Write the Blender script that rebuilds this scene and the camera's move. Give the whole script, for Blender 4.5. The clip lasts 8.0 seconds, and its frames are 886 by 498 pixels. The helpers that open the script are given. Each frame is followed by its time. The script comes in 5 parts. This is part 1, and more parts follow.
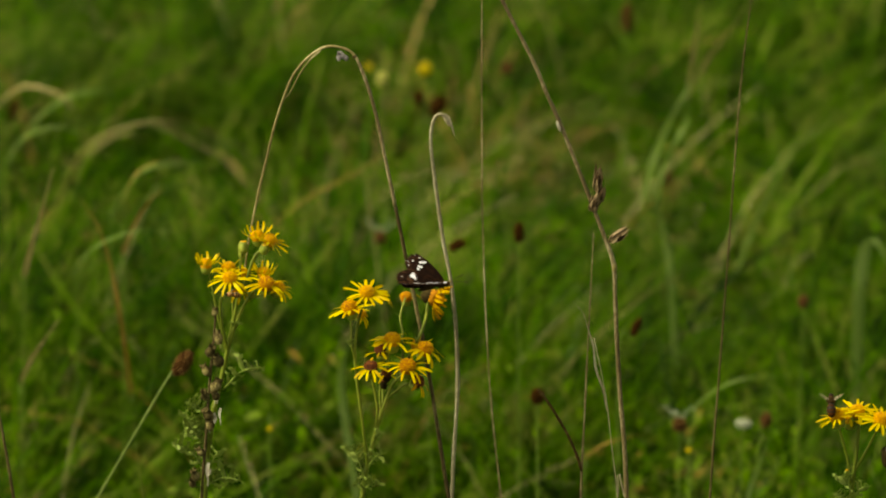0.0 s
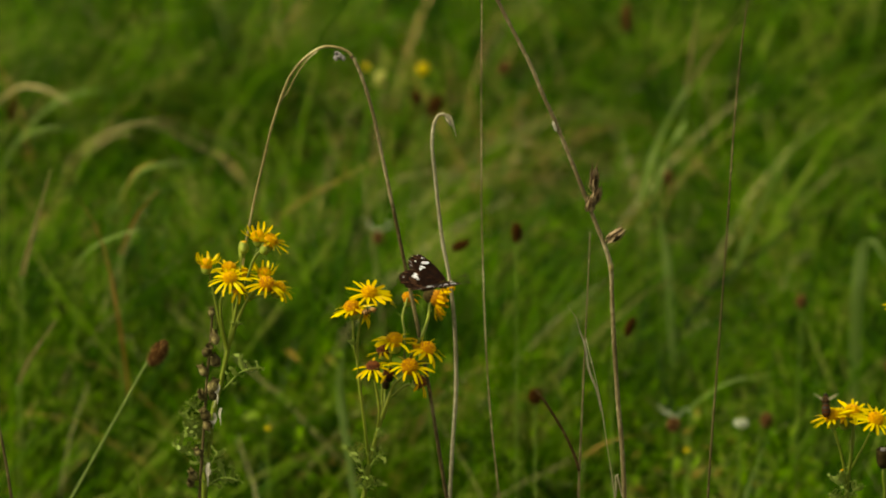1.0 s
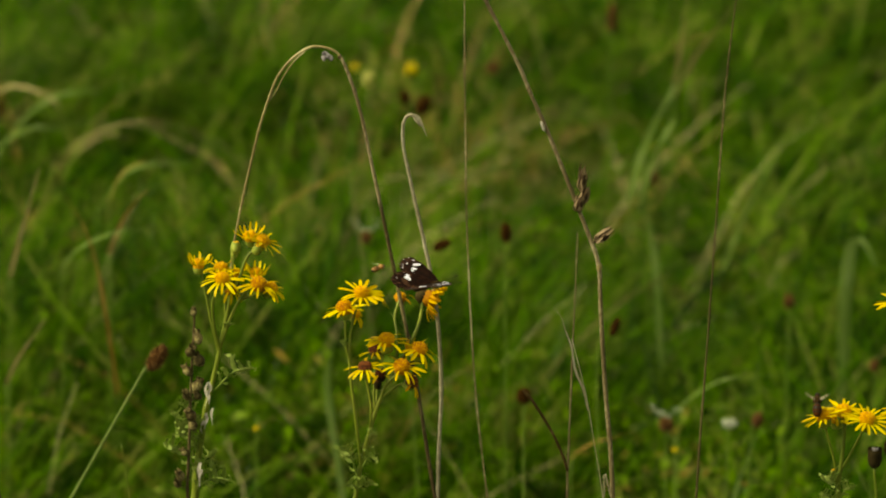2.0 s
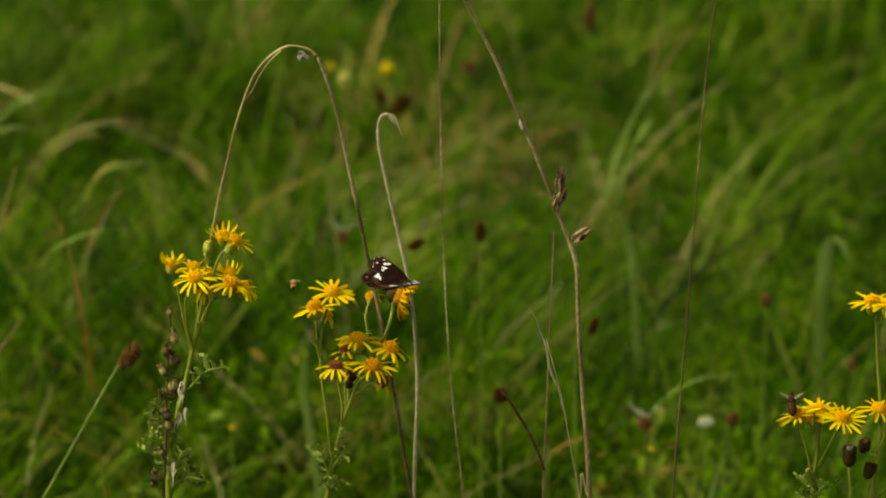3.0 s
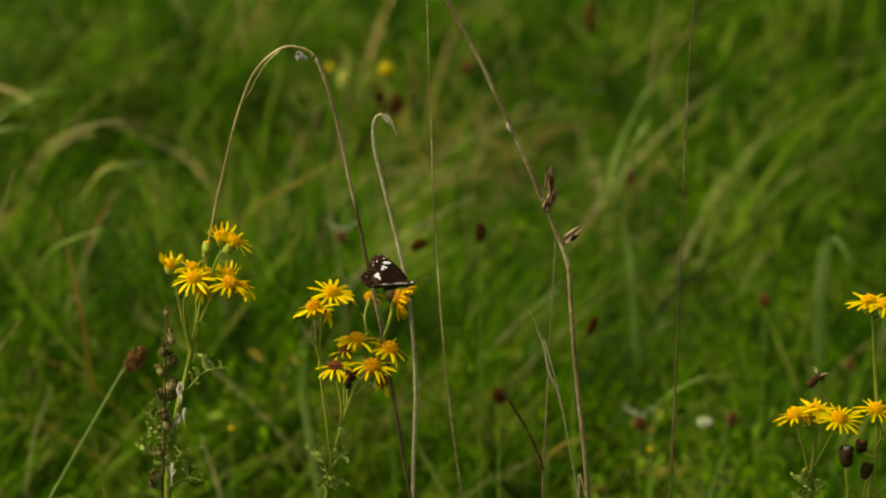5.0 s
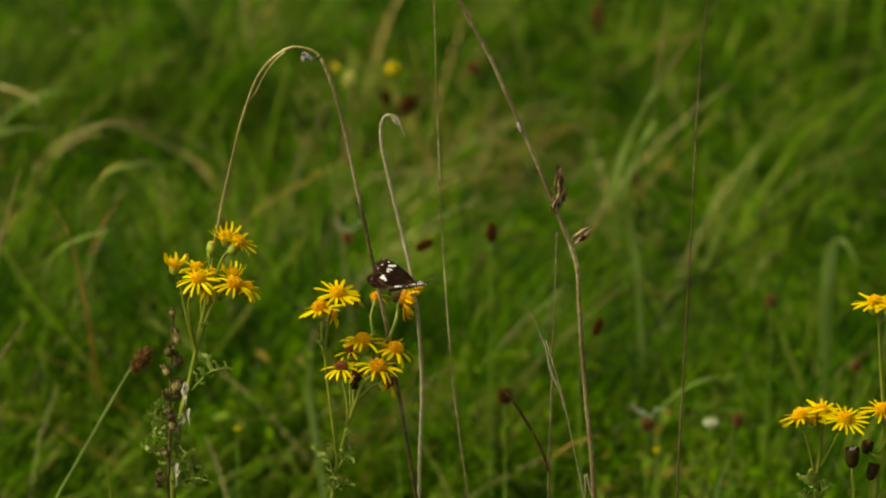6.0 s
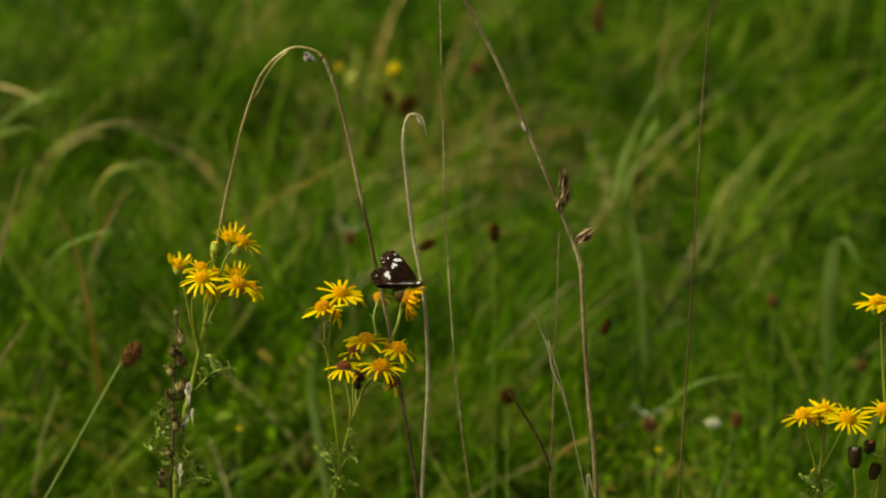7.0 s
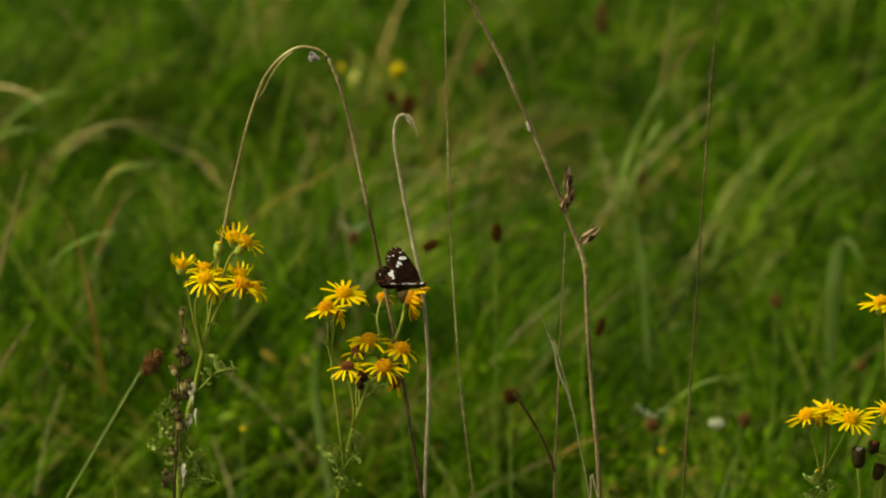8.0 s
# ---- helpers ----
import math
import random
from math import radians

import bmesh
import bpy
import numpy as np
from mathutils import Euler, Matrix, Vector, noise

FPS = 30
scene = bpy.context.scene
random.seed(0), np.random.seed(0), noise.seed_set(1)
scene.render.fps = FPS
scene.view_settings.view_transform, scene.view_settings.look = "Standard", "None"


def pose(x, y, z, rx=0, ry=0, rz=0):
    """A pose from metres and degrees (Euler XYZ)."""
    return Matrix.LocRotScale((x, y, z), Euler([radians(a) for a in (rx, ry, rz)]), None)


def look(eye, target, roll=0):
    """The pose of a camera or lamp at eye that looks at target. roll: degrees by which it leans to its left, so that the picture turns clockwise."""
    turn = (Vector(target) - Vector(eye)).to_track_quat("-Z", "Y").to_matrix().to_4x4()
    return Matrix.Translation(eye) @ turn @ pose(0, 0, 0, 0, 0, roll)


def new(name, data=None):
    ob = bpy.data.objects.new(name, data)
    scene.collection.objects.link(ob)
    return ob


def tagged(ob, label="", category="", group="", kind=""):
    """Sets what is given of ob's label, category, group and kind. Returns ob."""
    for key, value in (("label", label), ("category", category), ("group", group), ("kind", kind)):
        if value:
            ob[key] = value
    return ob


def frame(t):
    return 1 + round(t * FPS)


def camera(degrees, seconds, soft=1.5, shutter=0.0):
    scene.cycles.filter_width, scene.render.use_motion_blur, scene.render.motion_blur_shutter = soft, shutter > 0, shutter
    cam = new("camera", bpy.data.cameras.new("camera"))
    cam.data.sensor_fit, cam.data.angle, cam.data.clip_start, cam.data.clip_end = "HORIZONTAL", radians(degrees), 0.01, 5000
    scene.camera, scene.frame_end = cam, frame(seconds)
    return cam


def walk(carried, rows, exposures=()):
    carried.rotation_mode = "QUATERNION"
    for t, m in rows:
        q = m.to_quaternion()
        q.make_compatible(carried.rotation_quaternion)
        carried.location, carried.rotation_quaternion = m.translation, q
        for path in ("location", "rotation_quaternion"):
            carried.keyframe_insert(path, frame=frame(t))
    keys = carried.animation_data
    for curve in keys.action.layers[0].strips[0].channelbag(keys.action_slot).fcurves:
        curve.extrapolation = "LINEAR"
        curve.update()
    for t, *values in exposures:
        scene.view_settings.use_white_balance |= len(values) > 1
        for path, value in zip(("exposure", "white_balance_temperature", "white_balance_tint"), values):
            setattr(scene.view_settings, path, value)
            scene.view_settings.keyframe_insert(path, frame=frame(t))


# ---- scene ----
# ---------------------------------------------------------------- camera
# A long lens on a tripod, 1.37 m over the ground, that turns by less than half a degree.
DIST, TILT, FOV = 2.8, 16.0, 8.0
UNIT = 2 * DIST * math.tan(radians(FOV / 2)) / 1568        # about a quarter of a millimetre
EYE = Vector((0.0, 0.0, 0.60 + DIST * math.sin(radians(TILT))))
cam = camera(FOV, 8.0, soft=2.0, shutter=0.3)
cam.data.dof.use_dof = True
cam.data.dof.focus_distance = 2.80
cam.data.dof.aperture_fstop = 17.5

TURN = [(0, 0.406), (0.5, 0.406), (1.0, 0.386), (1.5, 0.363), (1.7, 0.342), (2.8, 0.069), (3.0, 0.051), (3.5, 0.0),
        (4.0, 0.011), (4.5, 0.023), (4.7, 0.028), (5.8, 0.088), (6.0, 0.098), (6.5, 0.114), (7.0, 0.12), (7.5, 0.142),
        (8.0, 0.151)]
NOD = {2.8: 0.001, 3.0: 0.0, 3.5: 0.0, 4.0: 0.004, 4.5: 0.001, 4.7: 0.001, 7.5: 0.010, 8.0: 0.009}      # degrees; 0.0065 at other times
walk(cam, [(t, pose(*EYE, 90 - TILT + NOD.get(t, 0.0065), 0, a)) for t, a in TURN], exposures=[(0, 1.05, 9400, -9), (8, 1.05, 9400, -9)])

# ---------------------------------------------------------------- world and sun
world = bpy.data.worlds.new("overcast_sky")
scene.world = world
world.use_nodes = True
wn = world.node_tree.nodes
sky = wn.new("ShaderNodeTexSky")
sky.sky_type, sky.sun_disc = "NISHITA", False
sky.sun_elevation, sky.sun_rotation = radians(48), radians(-112)
sky.dust_density, sky.air_density = 3.0, 1.0
pale = wn.new("ShaderNodeHueSaturation")
pale.inputs["Saturation"].default_value = 0.15
world.node_tree.links.new(sky.outputs[0], pale.inputs["Color"])
world.node_tree.links.new(pale.outputs[0], wn["Background"].inputs[0])
wn["Background"].inputs[1].default_value = 0.09
lamp = bpy.data.lights.new("sun", "SUN")
lamp.energy, lamp.angle, lamp.color = 2.7, radians(10), (1.0, 0.95, 0.86)
sun = new("sun", lamp)
sun.matrix_world = look((-4.2, 1.5, 5.0), (0, 3.2, 0))


# ---------------------------------------------------------------- materials
def material(name, stops, rough=0.7, grain=900.0, patch=60.0, bump=0.15, island=False, thing=False, through_light=0.0,
             sheen=0.0, spec=0.3, stretch=(1, 1, 1), clear=0.0, patchy=0.0):
    """A surface whose colour runs over the stops by coarse and fine noise, and by island or by object."""
    m = bpy.data.materials.new(name)
    m.use_nodes = True
    n, l = m.node_tree.nodes, m.node_tree.links
    shader, out = n["Principled BSDF"], n["Material Output"]
    coord = n.new("ShaderNodeTexCoord")
    mp = n.new("ShaderNodeMapping")
    mp.inputs["Scale"].default_value = stretch
    l.new(coord.outputs["Object"], mp.inputs[0])
    big, small = n.new("ShaderNodeTexNoise"), n.new("ShaderNodeTexNoise")
    big.inputs["Scale"].default_value, small.inputs["Scale"].default_value = patch, grain
    big.inputs["Detail"].default_value = small.inputs["Detail"].default_value = 3
    l.new(mp.outputs[0], big.inputs["Vector"]), l.new(mp.outputs[0], small.inputs["Vector"])

    def calc(op, a, b):
        c = n.new("ShaderNodeMath")
        c.operation = op
        for i, v in enumerate((a, b)):
            if isinstance(v, (int, float)):
                c.inputs[i].default_value = v
            else:
                l.new(v, c.inputs[i])
        return c.outputs[0]

    value = calc("ADD", calc("MULTIPLY", big.outputs["Fac"], 0.65), calc("MULTIPLY", small.outputs["Fac"], 0.35))
    if island or thing:
        rnd = n.new("ShaderNodeNewGeometry").outputs["Random Per Island"] if island else n.new("ShaderNodeObjectInfo").outputs["Random"]
        value = calc("ADD", calc("MULTIPLY", value, 0.45), calc("MULTIPLY", rnd, 0.62))
        value = calc("SUBTRACT", value, 0.04)
    if patchy:
        wide = n.new("ShaderNodeTexNoise")
        wide.inputs["Scale"].default_value, wide.inputs["Detail"].default_value = patchy, 2
        l.new(mp.outputs[0], wide.inputs["Vector"])
        value = calc("ADD", calc("MULTIPLY", calc("SUBTRACT", value, 0.5), 0.85), calc("ADD", calc("MULTIPLY", calc("SUBTRACT", wide.outputs["Fac"], 0.5), 1.6), 0.495))
    ramp = n.new("ShaderNodeValToRGB")
    el = ramp.color_ramp.elements
    while len(el) < len(stops):
        el.new(0.5)
    for e, (at, rgb) in zip(el, stops):
        e.position, e.color = at, (*rgb, 1)
    l.new(value, ramp.inputs[0])
    l.new(ramp.outputs[0], shader.inputs["Base Color"])
    shader.inputs["Roughness"].default_value = rough
    shader.inputs["Specular IOR Level"].default_value = spec
    if sheen:
        shader.inputs["Sheen Weight"].default_value = sheen
    if bump:
        b = n.new("ShaderNodeBump")
        b.inputs["Strength"].default_value, b.inputs["Distance"].default_value = bump, 0.0004
        l.new(small.outputs["Fac"], b.inputs["Height"])
        l.new(b.outputs[0], shader.inputs["Normal"])
    if through_light:
        tr, mix = n.new("ShaderNodeBsdfTranslucent"), n.new("ShaderNodeMixShader")
        l.new(ramp.outputs[0], tr.inputs[0])
        mix.inputs[0].default_value = through_light
        l.new(shader.outputs[0], mix.inputs[1]), l.new(tr.outputs[0], mix.inputs[2])
        l.new(mix.outputs[0], out.inputs[0])
    if clear:
        tp, thin = n.new("ShaderNodeBsdfTransparent"), n.new("ShaderNodeMixShader")
        thin.inputs[0].default_value = clear
        l.new(out.inputs[0].links[0].from_socket, thin.inputs[1]), l.new(tp.outputs[0], thin.inputs[2])
        l.new(thin.outputs[0], out.inputs[0])
    return m


GRASS = material("grass_blades", [(0.24, (0.0050, 0.0170, 0.0004)), (0.42, (0.0150, 0.0540, 0.0004)), (0.56, (0.0430, 0.1180, 0.0008)),
                                  (0.7, (0.0920, 0.1760, 0.0070)), (0.8, (0.1400, 0.1950, 0.0280)), (0.89, (0.1650, 0.1800, 0.0380))],
                 rough=0.55, grain=300, patch=14, bump=0, island=True, through_light=0.46, spec=0.05, patchy=17)
MAT = material("low_leaf_mat", [(0.2, (0.0240, 0.0640, 0.0011)), (0.42, (0.0700, 0.1600, 0.0022)), (0.6, (0.1320, 0.2400, 0.0066)),
                                (0.74, (0.1685, 0.2400, 0.0330)), (0.8, (0.1768, 0.1700, 0.0300)), (0.87, (0.1976, 0.1300, 0.0250))],
               rough=0.55, grain=400, patch=22, bump=0, island=True, through_light=0.45, spec=0.06, patchy=17)
STRAW = material("dead_grass_straw", [(0.2, (0.13, 0.065, 0.010)), (0.5, (0.25, 0.145, 0.030)), (0.8, (0.40, 0.28, 0.10))],
                 rough=0.6, grain=500, patch=30, island=True, through_light=0.2)
STRAW_PALE = material("bleached_straw", [(0.2, (0.1700, 0.1394, 0.0480)), (0.5, (0.2890, 0.2296, 0.1040)), (0.8, (0.4080, 0.3444, 0.1920))],
                      rough=0.6, grain=500, patch=30, island=True, through_light=0.25)
# the sky's grey-green sheen on grass, put into the blade colour
SHEEN_TONE = material("grass_sheen_tone", [(0.25, (0.07, 0.125, 0.03)), (0.5, (0.12, 0.18, 0.075)), (0.75, (0.2, 0.25, 0.14))],
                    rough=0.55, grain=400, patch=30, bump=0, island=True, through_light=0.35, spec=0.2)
PALE_GREEN = material("pale_green_blade", [(0.25, (0.09, 0.15, 0.02)), (0.5, (0.15, 0.23, 0.05)), (0.75, (0.25, 0.33, 0.12))],
                      rough=0.5, grain=400, patch=30, bump=0.1, through_light=0.35, spec=0.25)
FAR_STEM = material("thin_green_stalk", [(0.3, (0.04, 0.07, 0.006)), (0.5, (0.07, 0.12, 0.01)), (0.75, (0.12, 0.17, 0.025))],
                    rough=0.6, grain=1000, patch=90, bump=0.2)
PALE_STALK = material("pale_green_stalk", [(0.3, (0.055, 0.085, 0.012)), (0.5, (0.085, 0.125, 0.022)), (0.75, (0.13, 0.165, 0.04))],
                      rough=0.6, grain=1000, patch=90, bump=0.2)
SOIL = material("meadow_soil", [(0.35, (0.012, 0.022, 0.002)), (0.5, (0.022, 0.036, 0.003)), (0.65, (0.04, 0.05, 0.006))],
                rough=0.95, grain=120, patch=2.5, bump=0.6)
PETAL = material("yellow_ray", [(0.2, (0.46, 0.30, 0.002)), (0.5, (0.55, 0.40, 0.003)), (0.8, (0.62, 0.49, 0.006))],
                 rough=0.55, grain=1500, patch=250, bump=0.25, thing=True, through_light=0.3, spec=0.2)
DISC = material("yellow_disc", [(0.3, (0.44, 0.19, 0.003)), (0.5, (0.56, 0.29, 0.004)), (0.75, (0.66, 0.40, 0.006))],
                rough=0.8, grain=2500, patch=700, bump=0.5, island=True)
DISC_OLD = material("withered_disc", [(0.3, (0.0480, 0.0100, 0.0030)), (0.5, (0.1320, 0.0300, 0.0048)), (0.75, (0.2520, 0.0800, 0.0090))],
                    rough=0.85, grain=2500, patch=600, bump=0.5, island=True)
DISC_RIPE = material("ripe_disc", [(0.3, (0.3, 0.1, 0.002)), (0.5, (0.5, 0.23, 0.003)), (0.75, (0.66, 0.37, 0.005))],
                     rough=0.85, grain=2500, patch=600, bump=0.5, island=True)
PETAL_OLD = material("fading_ray", [(0.2, (0.40, 0.16, 0.002)), (0.5, (0.51, 0.265, 0.003)), (0.8, (0.60, 0.37, 0.004))],
                     rough=0.65, grain=1500, patch=250, bump=0.3, thing=True, through_light=0.25, spec=0.15)
CALYX = material("green_involucre", [(0.35, (0.09, 0.12, 0.012)), (0.5, (0.18, 0.22, 0.028)), (0.65, (0.3, 0.32, 0.06))],
                 rough=0.6, grain=1800, patch=350, bump=0.3)
CALYX_DARK = material("dark_involucre", [(0.3, (0.012, 0.009, 0.003)), (0.55, (0.030, 0.021, 0.007)), (0.8, (0.09, 0.065, 0.022))],
                      rough=0.85, spec=0.06, grain=1800, patch=350, bump=0.4)
GREEN_STEM = material("ribbed_green_stem", [(0.38, (0.0533, 0.0697, 0.0046)), (0.5, (0.0990, 0.1277, 0.0103)), (0.62, (0.1752, 0.1974, 0.0230))],
                      rough=0.55, grain=1400, patch=90, bump=0.4, stretch=(1, 1, 0.12))
LEAF = material("ragwort_leaf", [(0.3, (0.075, 0.118, 0.014)), (0.5, (0.155, 0.215, 0.036)), (0.7, (0.28, 0.335, 0.09))],
                rough=0.6, grain=1200, patch=140, bump=0.4, through_light=0.2)
DRY = material("dry_grey_stem", [(0.33, (0.070, 0.048, 0.016)), (0.5, (0.185, 0.145, 0.060)), (0.68, (0.40, 0.35, 0.19))],
               rough=0.5, spec=0.25, grain=1300, patch=70, bump=0.5, stretch=(1, 1, 0.3))
DRY_PALE = material("bleached_stem", [(0.33, (0.080, 0.064, 0.036)), (0.5, (0.225, 0.195, 0.130)), (0.68, (0.50, 0.46, 0.36))],
                    rough=0.5, spec=0.22, grain=1300, patch=60, bump=0.5, stretch=(1, 1, 0.3))
DRY_RED = material("red_brown_stem", [(0.33, (0.017, 0.011, 0.0035)), (0.5, (0.056, 0.039, 0.015)), (0.68, (0.26, 0.215, 0.11))],
                   rough=0.55, spec=0.18, grain=1300, patch=50, bump=0.5, stretch=(1, 1, 0.3))
DRY_TAN = material("tan_brown_stem", [(0.33, (0.036, 0.025, 0.011)), (0.5, (0.120, 0.089, 0.045)), (0.68, (0.40, 0.34, 0.22))],
                   rough=0.5, spec=0.22, grain=1300, patch=60, bump=0.5, stretch=(1, 1, 0.3))
DARK_TWIG = material("dark_twig_bark", [(0.33, (0.012, 0.007, 0.002)), (0.5, (0.038, 0.022, 0.006)), (0.68, (0.17, 0.12, 0.05))],
                     rough=0.6, spec=0.08, grain=1300, patch=60, bump=0.5, stretch=(1, 1, 0.3))
HUSK = material("dry_husk", [(0.2, (0.034, 0.018, 0.008)), (0.5, (0.10, 0.060, 0.027)), (0.8, (0.28, 0.20, 0.12))],
                rough=0.6, grain=1600, patch=260, bump=0.5, island=True, through_light=0.15)
POD = material("brown_seed_pod", [(0.38, (0.022, 0.015, 0.005)), (0.5, (0.070, 0.054, 0.020)), (0.62, (0.21, 0.175, 0.075))],
               rough=0.8, spec=0.1, grain=1700, patch=260, bump=0.6)
GREY_FLUFF = material("grey_seed_fluff", [(0.35, (0.07, 0.06, 0.065)), (0.6, (0.25, 0.23, 0.24))], rough=0.95, grain=2500, patch=500, bump=0.6)
FLUFF = material("white_seed_down", [(0.3, (0.25, 0.22, 0.18)), (0.6, (0.5, 0.46, 0.4))], rough=0.95, grain=2500, patch=500,
                 bump=0.6, through_light=0.3)
BURNET = material("burnet_head", [(0.25, (0.012, 0.005, 0.0012)), (0.5, (0.03, 0.012, 0.0025)), (0.75, (0.075, 0.033, 0.007))],
                  rough=0.95, grain=1200, patch=200, bump=0.6, island=True, spec=0.03)
BUD_BROWN = material("clover_head", [(0.25, (0.026, 0.0095, 0.0022)), (0.5, (0.068, 0.033, 0.011)), (0.75, (0.18, 0.100, 0.040))],
                     rough=0.95, grain=1200, patch=200, bump=0.6, island=True, spec=0.04)
WHITE = material("white_petal", [(0.3, (0.26, 0.3, 0.2)), (0.6, (0.46, 0.48, 0.38))], rough=0.7, grain=1200, patch=200, through_light=0.3)
YELLOW = material("meadow_yellow", [(0.3, (0.45, 0.34, 0.008)), (0.6, (0.62, 0.5, 0.02))], rough=0.7, grain=900, patch=150, through_light=0.3)
CREAM = material("pale_yellow_petal", [(0.3, (0.34, 0.34, 0.08)), (0.6, (0.46, 0.45, 0.14))], rough=0.7, grain=900, patch=150, through_light=0.3)
WING = material("brown_black_wing", [(0.3, (0.0054, 0.0023, 0.0019)), (0.5, (0.0135, 0.0052, 0.0036)), (0.72, (0.0405, 0.0138, 0.0073))],
                rough=0.85, grain=2600, patch=420, bump=0.4, spec=0.08)
WING_WHITE = material("white_wing_scales", [(0.3, (0.7291, 0.7260, 0.8232)), (0.6, (0.8938, 0.8800, 1.0114))], rough=0.8, grain=2600, patch=400)
WING_RUST = material("rusty_wing_scales", [(0.3, (0.0420, 0.0143, 0.0064)), (0.6, (0.1200, 0.0488, 0.0200))], rough=0.8, grain=2600, patch=400)
FUR = material("dark_fur", [(0.3, (0.010, 0.006, 0.003)), (0.6, (0.042, 0.024, 0.010))], rough=0.95, spec=0.04, grain=4000, patch=700, bump=0.8)
CHITIN = material("black_chitin", [(0.3, (0.008, 0.006, 0.005)), (0.6, (0.02, 0.013, 0.008))], rough=0.5, spec=0.08, grain=3000, patch=500)
AMBER = material("amber_band", [(0.3, (0.15, 0.065, 0.015)), (0.6, (0.3, 0.14, 0.035))], rough=0.45, grain=3000, patch=500)
BEE_BROWN = material("brown_band", [(0.3, (0.020, 0.006, 0.0015)), (0.6, (0.050, 0.015, 0.003))], rough=0.8, spec=0.03, grain=3000, patch=500)
SMOKY = material("smoky_wing", [(0.3, (0.2640, 0.2160, 0.1400)), (0.6, (0.5500, 0.4800, 0.3640))], rough=0.3, grain=3000, patch=500, through_light=0.5, clear=0.55)
GLASSY = material("clear_wing", [(0.3, (0.4, 0.38, 0.33)), (0.6, (0.6, 0.58, 0.52))], rough=0.25, grain=3000, patch=500, through_light=0.6, clear=0.65)


# ---------------------------------------------------------------- building helpers
def spot(u, v, d=DIST):
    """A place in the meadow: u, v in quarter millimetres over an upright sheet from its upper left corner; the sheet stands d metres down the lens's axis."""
    a, x, z = radians(TILT), (u - 784) * UNIT / DIST, (441 - v) * UNIT / DIST
    k = d * math.cos(a) / (math.cos(a) + z * math.sin(a))
    return EYE + Vector((x * k, d * math.cos(a), k * (z * math.cos(a) - math.sin(a))))


def thing(name, base, label, category, group=""):
    ob = new(name)
    ob.empty_display_size = 0.02
    ob.location = base
    return tagged(ob, label, category, group)


def part(name, bm, mats, parent, label="", at=None):
    """bm, whose places are in the parent's space (or about at), as one mesh under parent."""
    me = bpy.data.meshes.new(name)
    bm.to_mesh(me)
    bm.free()
    for m in (mats if isinstance(mats, (list, tuple)) else [mats]):
        me.materials.append(m)
    for p in me.polygons:
        p.use_smooth = True
    ob = new(name, me)
    ob.parent = parent
    if at is not None:
        ob.location = at
    if label:
        tagged(ob, label)
    return ob


def placed(name, me, parent, m, label=""):
    """A part on a shared mesh."""
    ob = new(name, me)
    ob.parent = parent
    ob.matrix_basis = m
    if label:
        tagged(ob, label)
    return ob


def shared(name, bm, mats):
    me = bpy.data.meshes.new(name)
    bm.to_mesh(me)
    bm.free()
    for m in (mats if isinstance(mats, (list, tuple)) else [mats]):
        me.materials.append(m)
    for p in me.polygons:
        p.use_smooth = True
    return me


def glide(pts, steps=6):
    """Points on a smooth line through pts."""
    p = [Vector(q) for q in pts]
    p = [2 * p[0] - p[1]] + p + [2 * p[-1] - p[-2]]
    out = []
    for i in range(1, len(p) - 2):
        for j in range(steps):
            t = j / steps
            a, b, c, d = p[i - 1], p[i], p[i + 1], p[i + 2]
            out.append(0.5 * (2 * b + (c - a) * t + (2 * a - 5 * b + 4 * c - d) * t * t + (3 * b - a - 3 * c + d) * t ** 3))
    return out + [p[-2]]


def tube(bm, pts, r0, r1, sides=8, rough=0.06, seed=0):
    """A tapering round stalk along pts, with slightly uneven thickness and closed ends."""
    rng = random.Random(seed)
    rings, n = [], len(pts)
    for i, p in enumerate(pts):
        way = (pts[min(i + 1, n - 1)] - pts[max(i - 1, 0)]).normalized()
        side = way.cross(Vector((0.2, 1, 0.1))).normalized()
        other = way.cross(side)
        r = (r0 + (r1 - r0) * i / (n - 1)) * (1 + rng.uniform(-rough, rough))
        rings.append([bm.verts.new(p + r * (math.cos(2 * math.pi * k / sides) * side + math.sin(2 * math.pi * k / sides) * other))
                      for k in range(sides)])
    for a, b in zip(rings, rings[1:]):
        for k in range(sides):
            bm.faces.new((a[k], a[(k + 1) % sides], b[(k + 1) % sides], b[k]))
    bm.faces.new(rings[0][::-1]), bm.faces.new(rings[-1])
    return bm


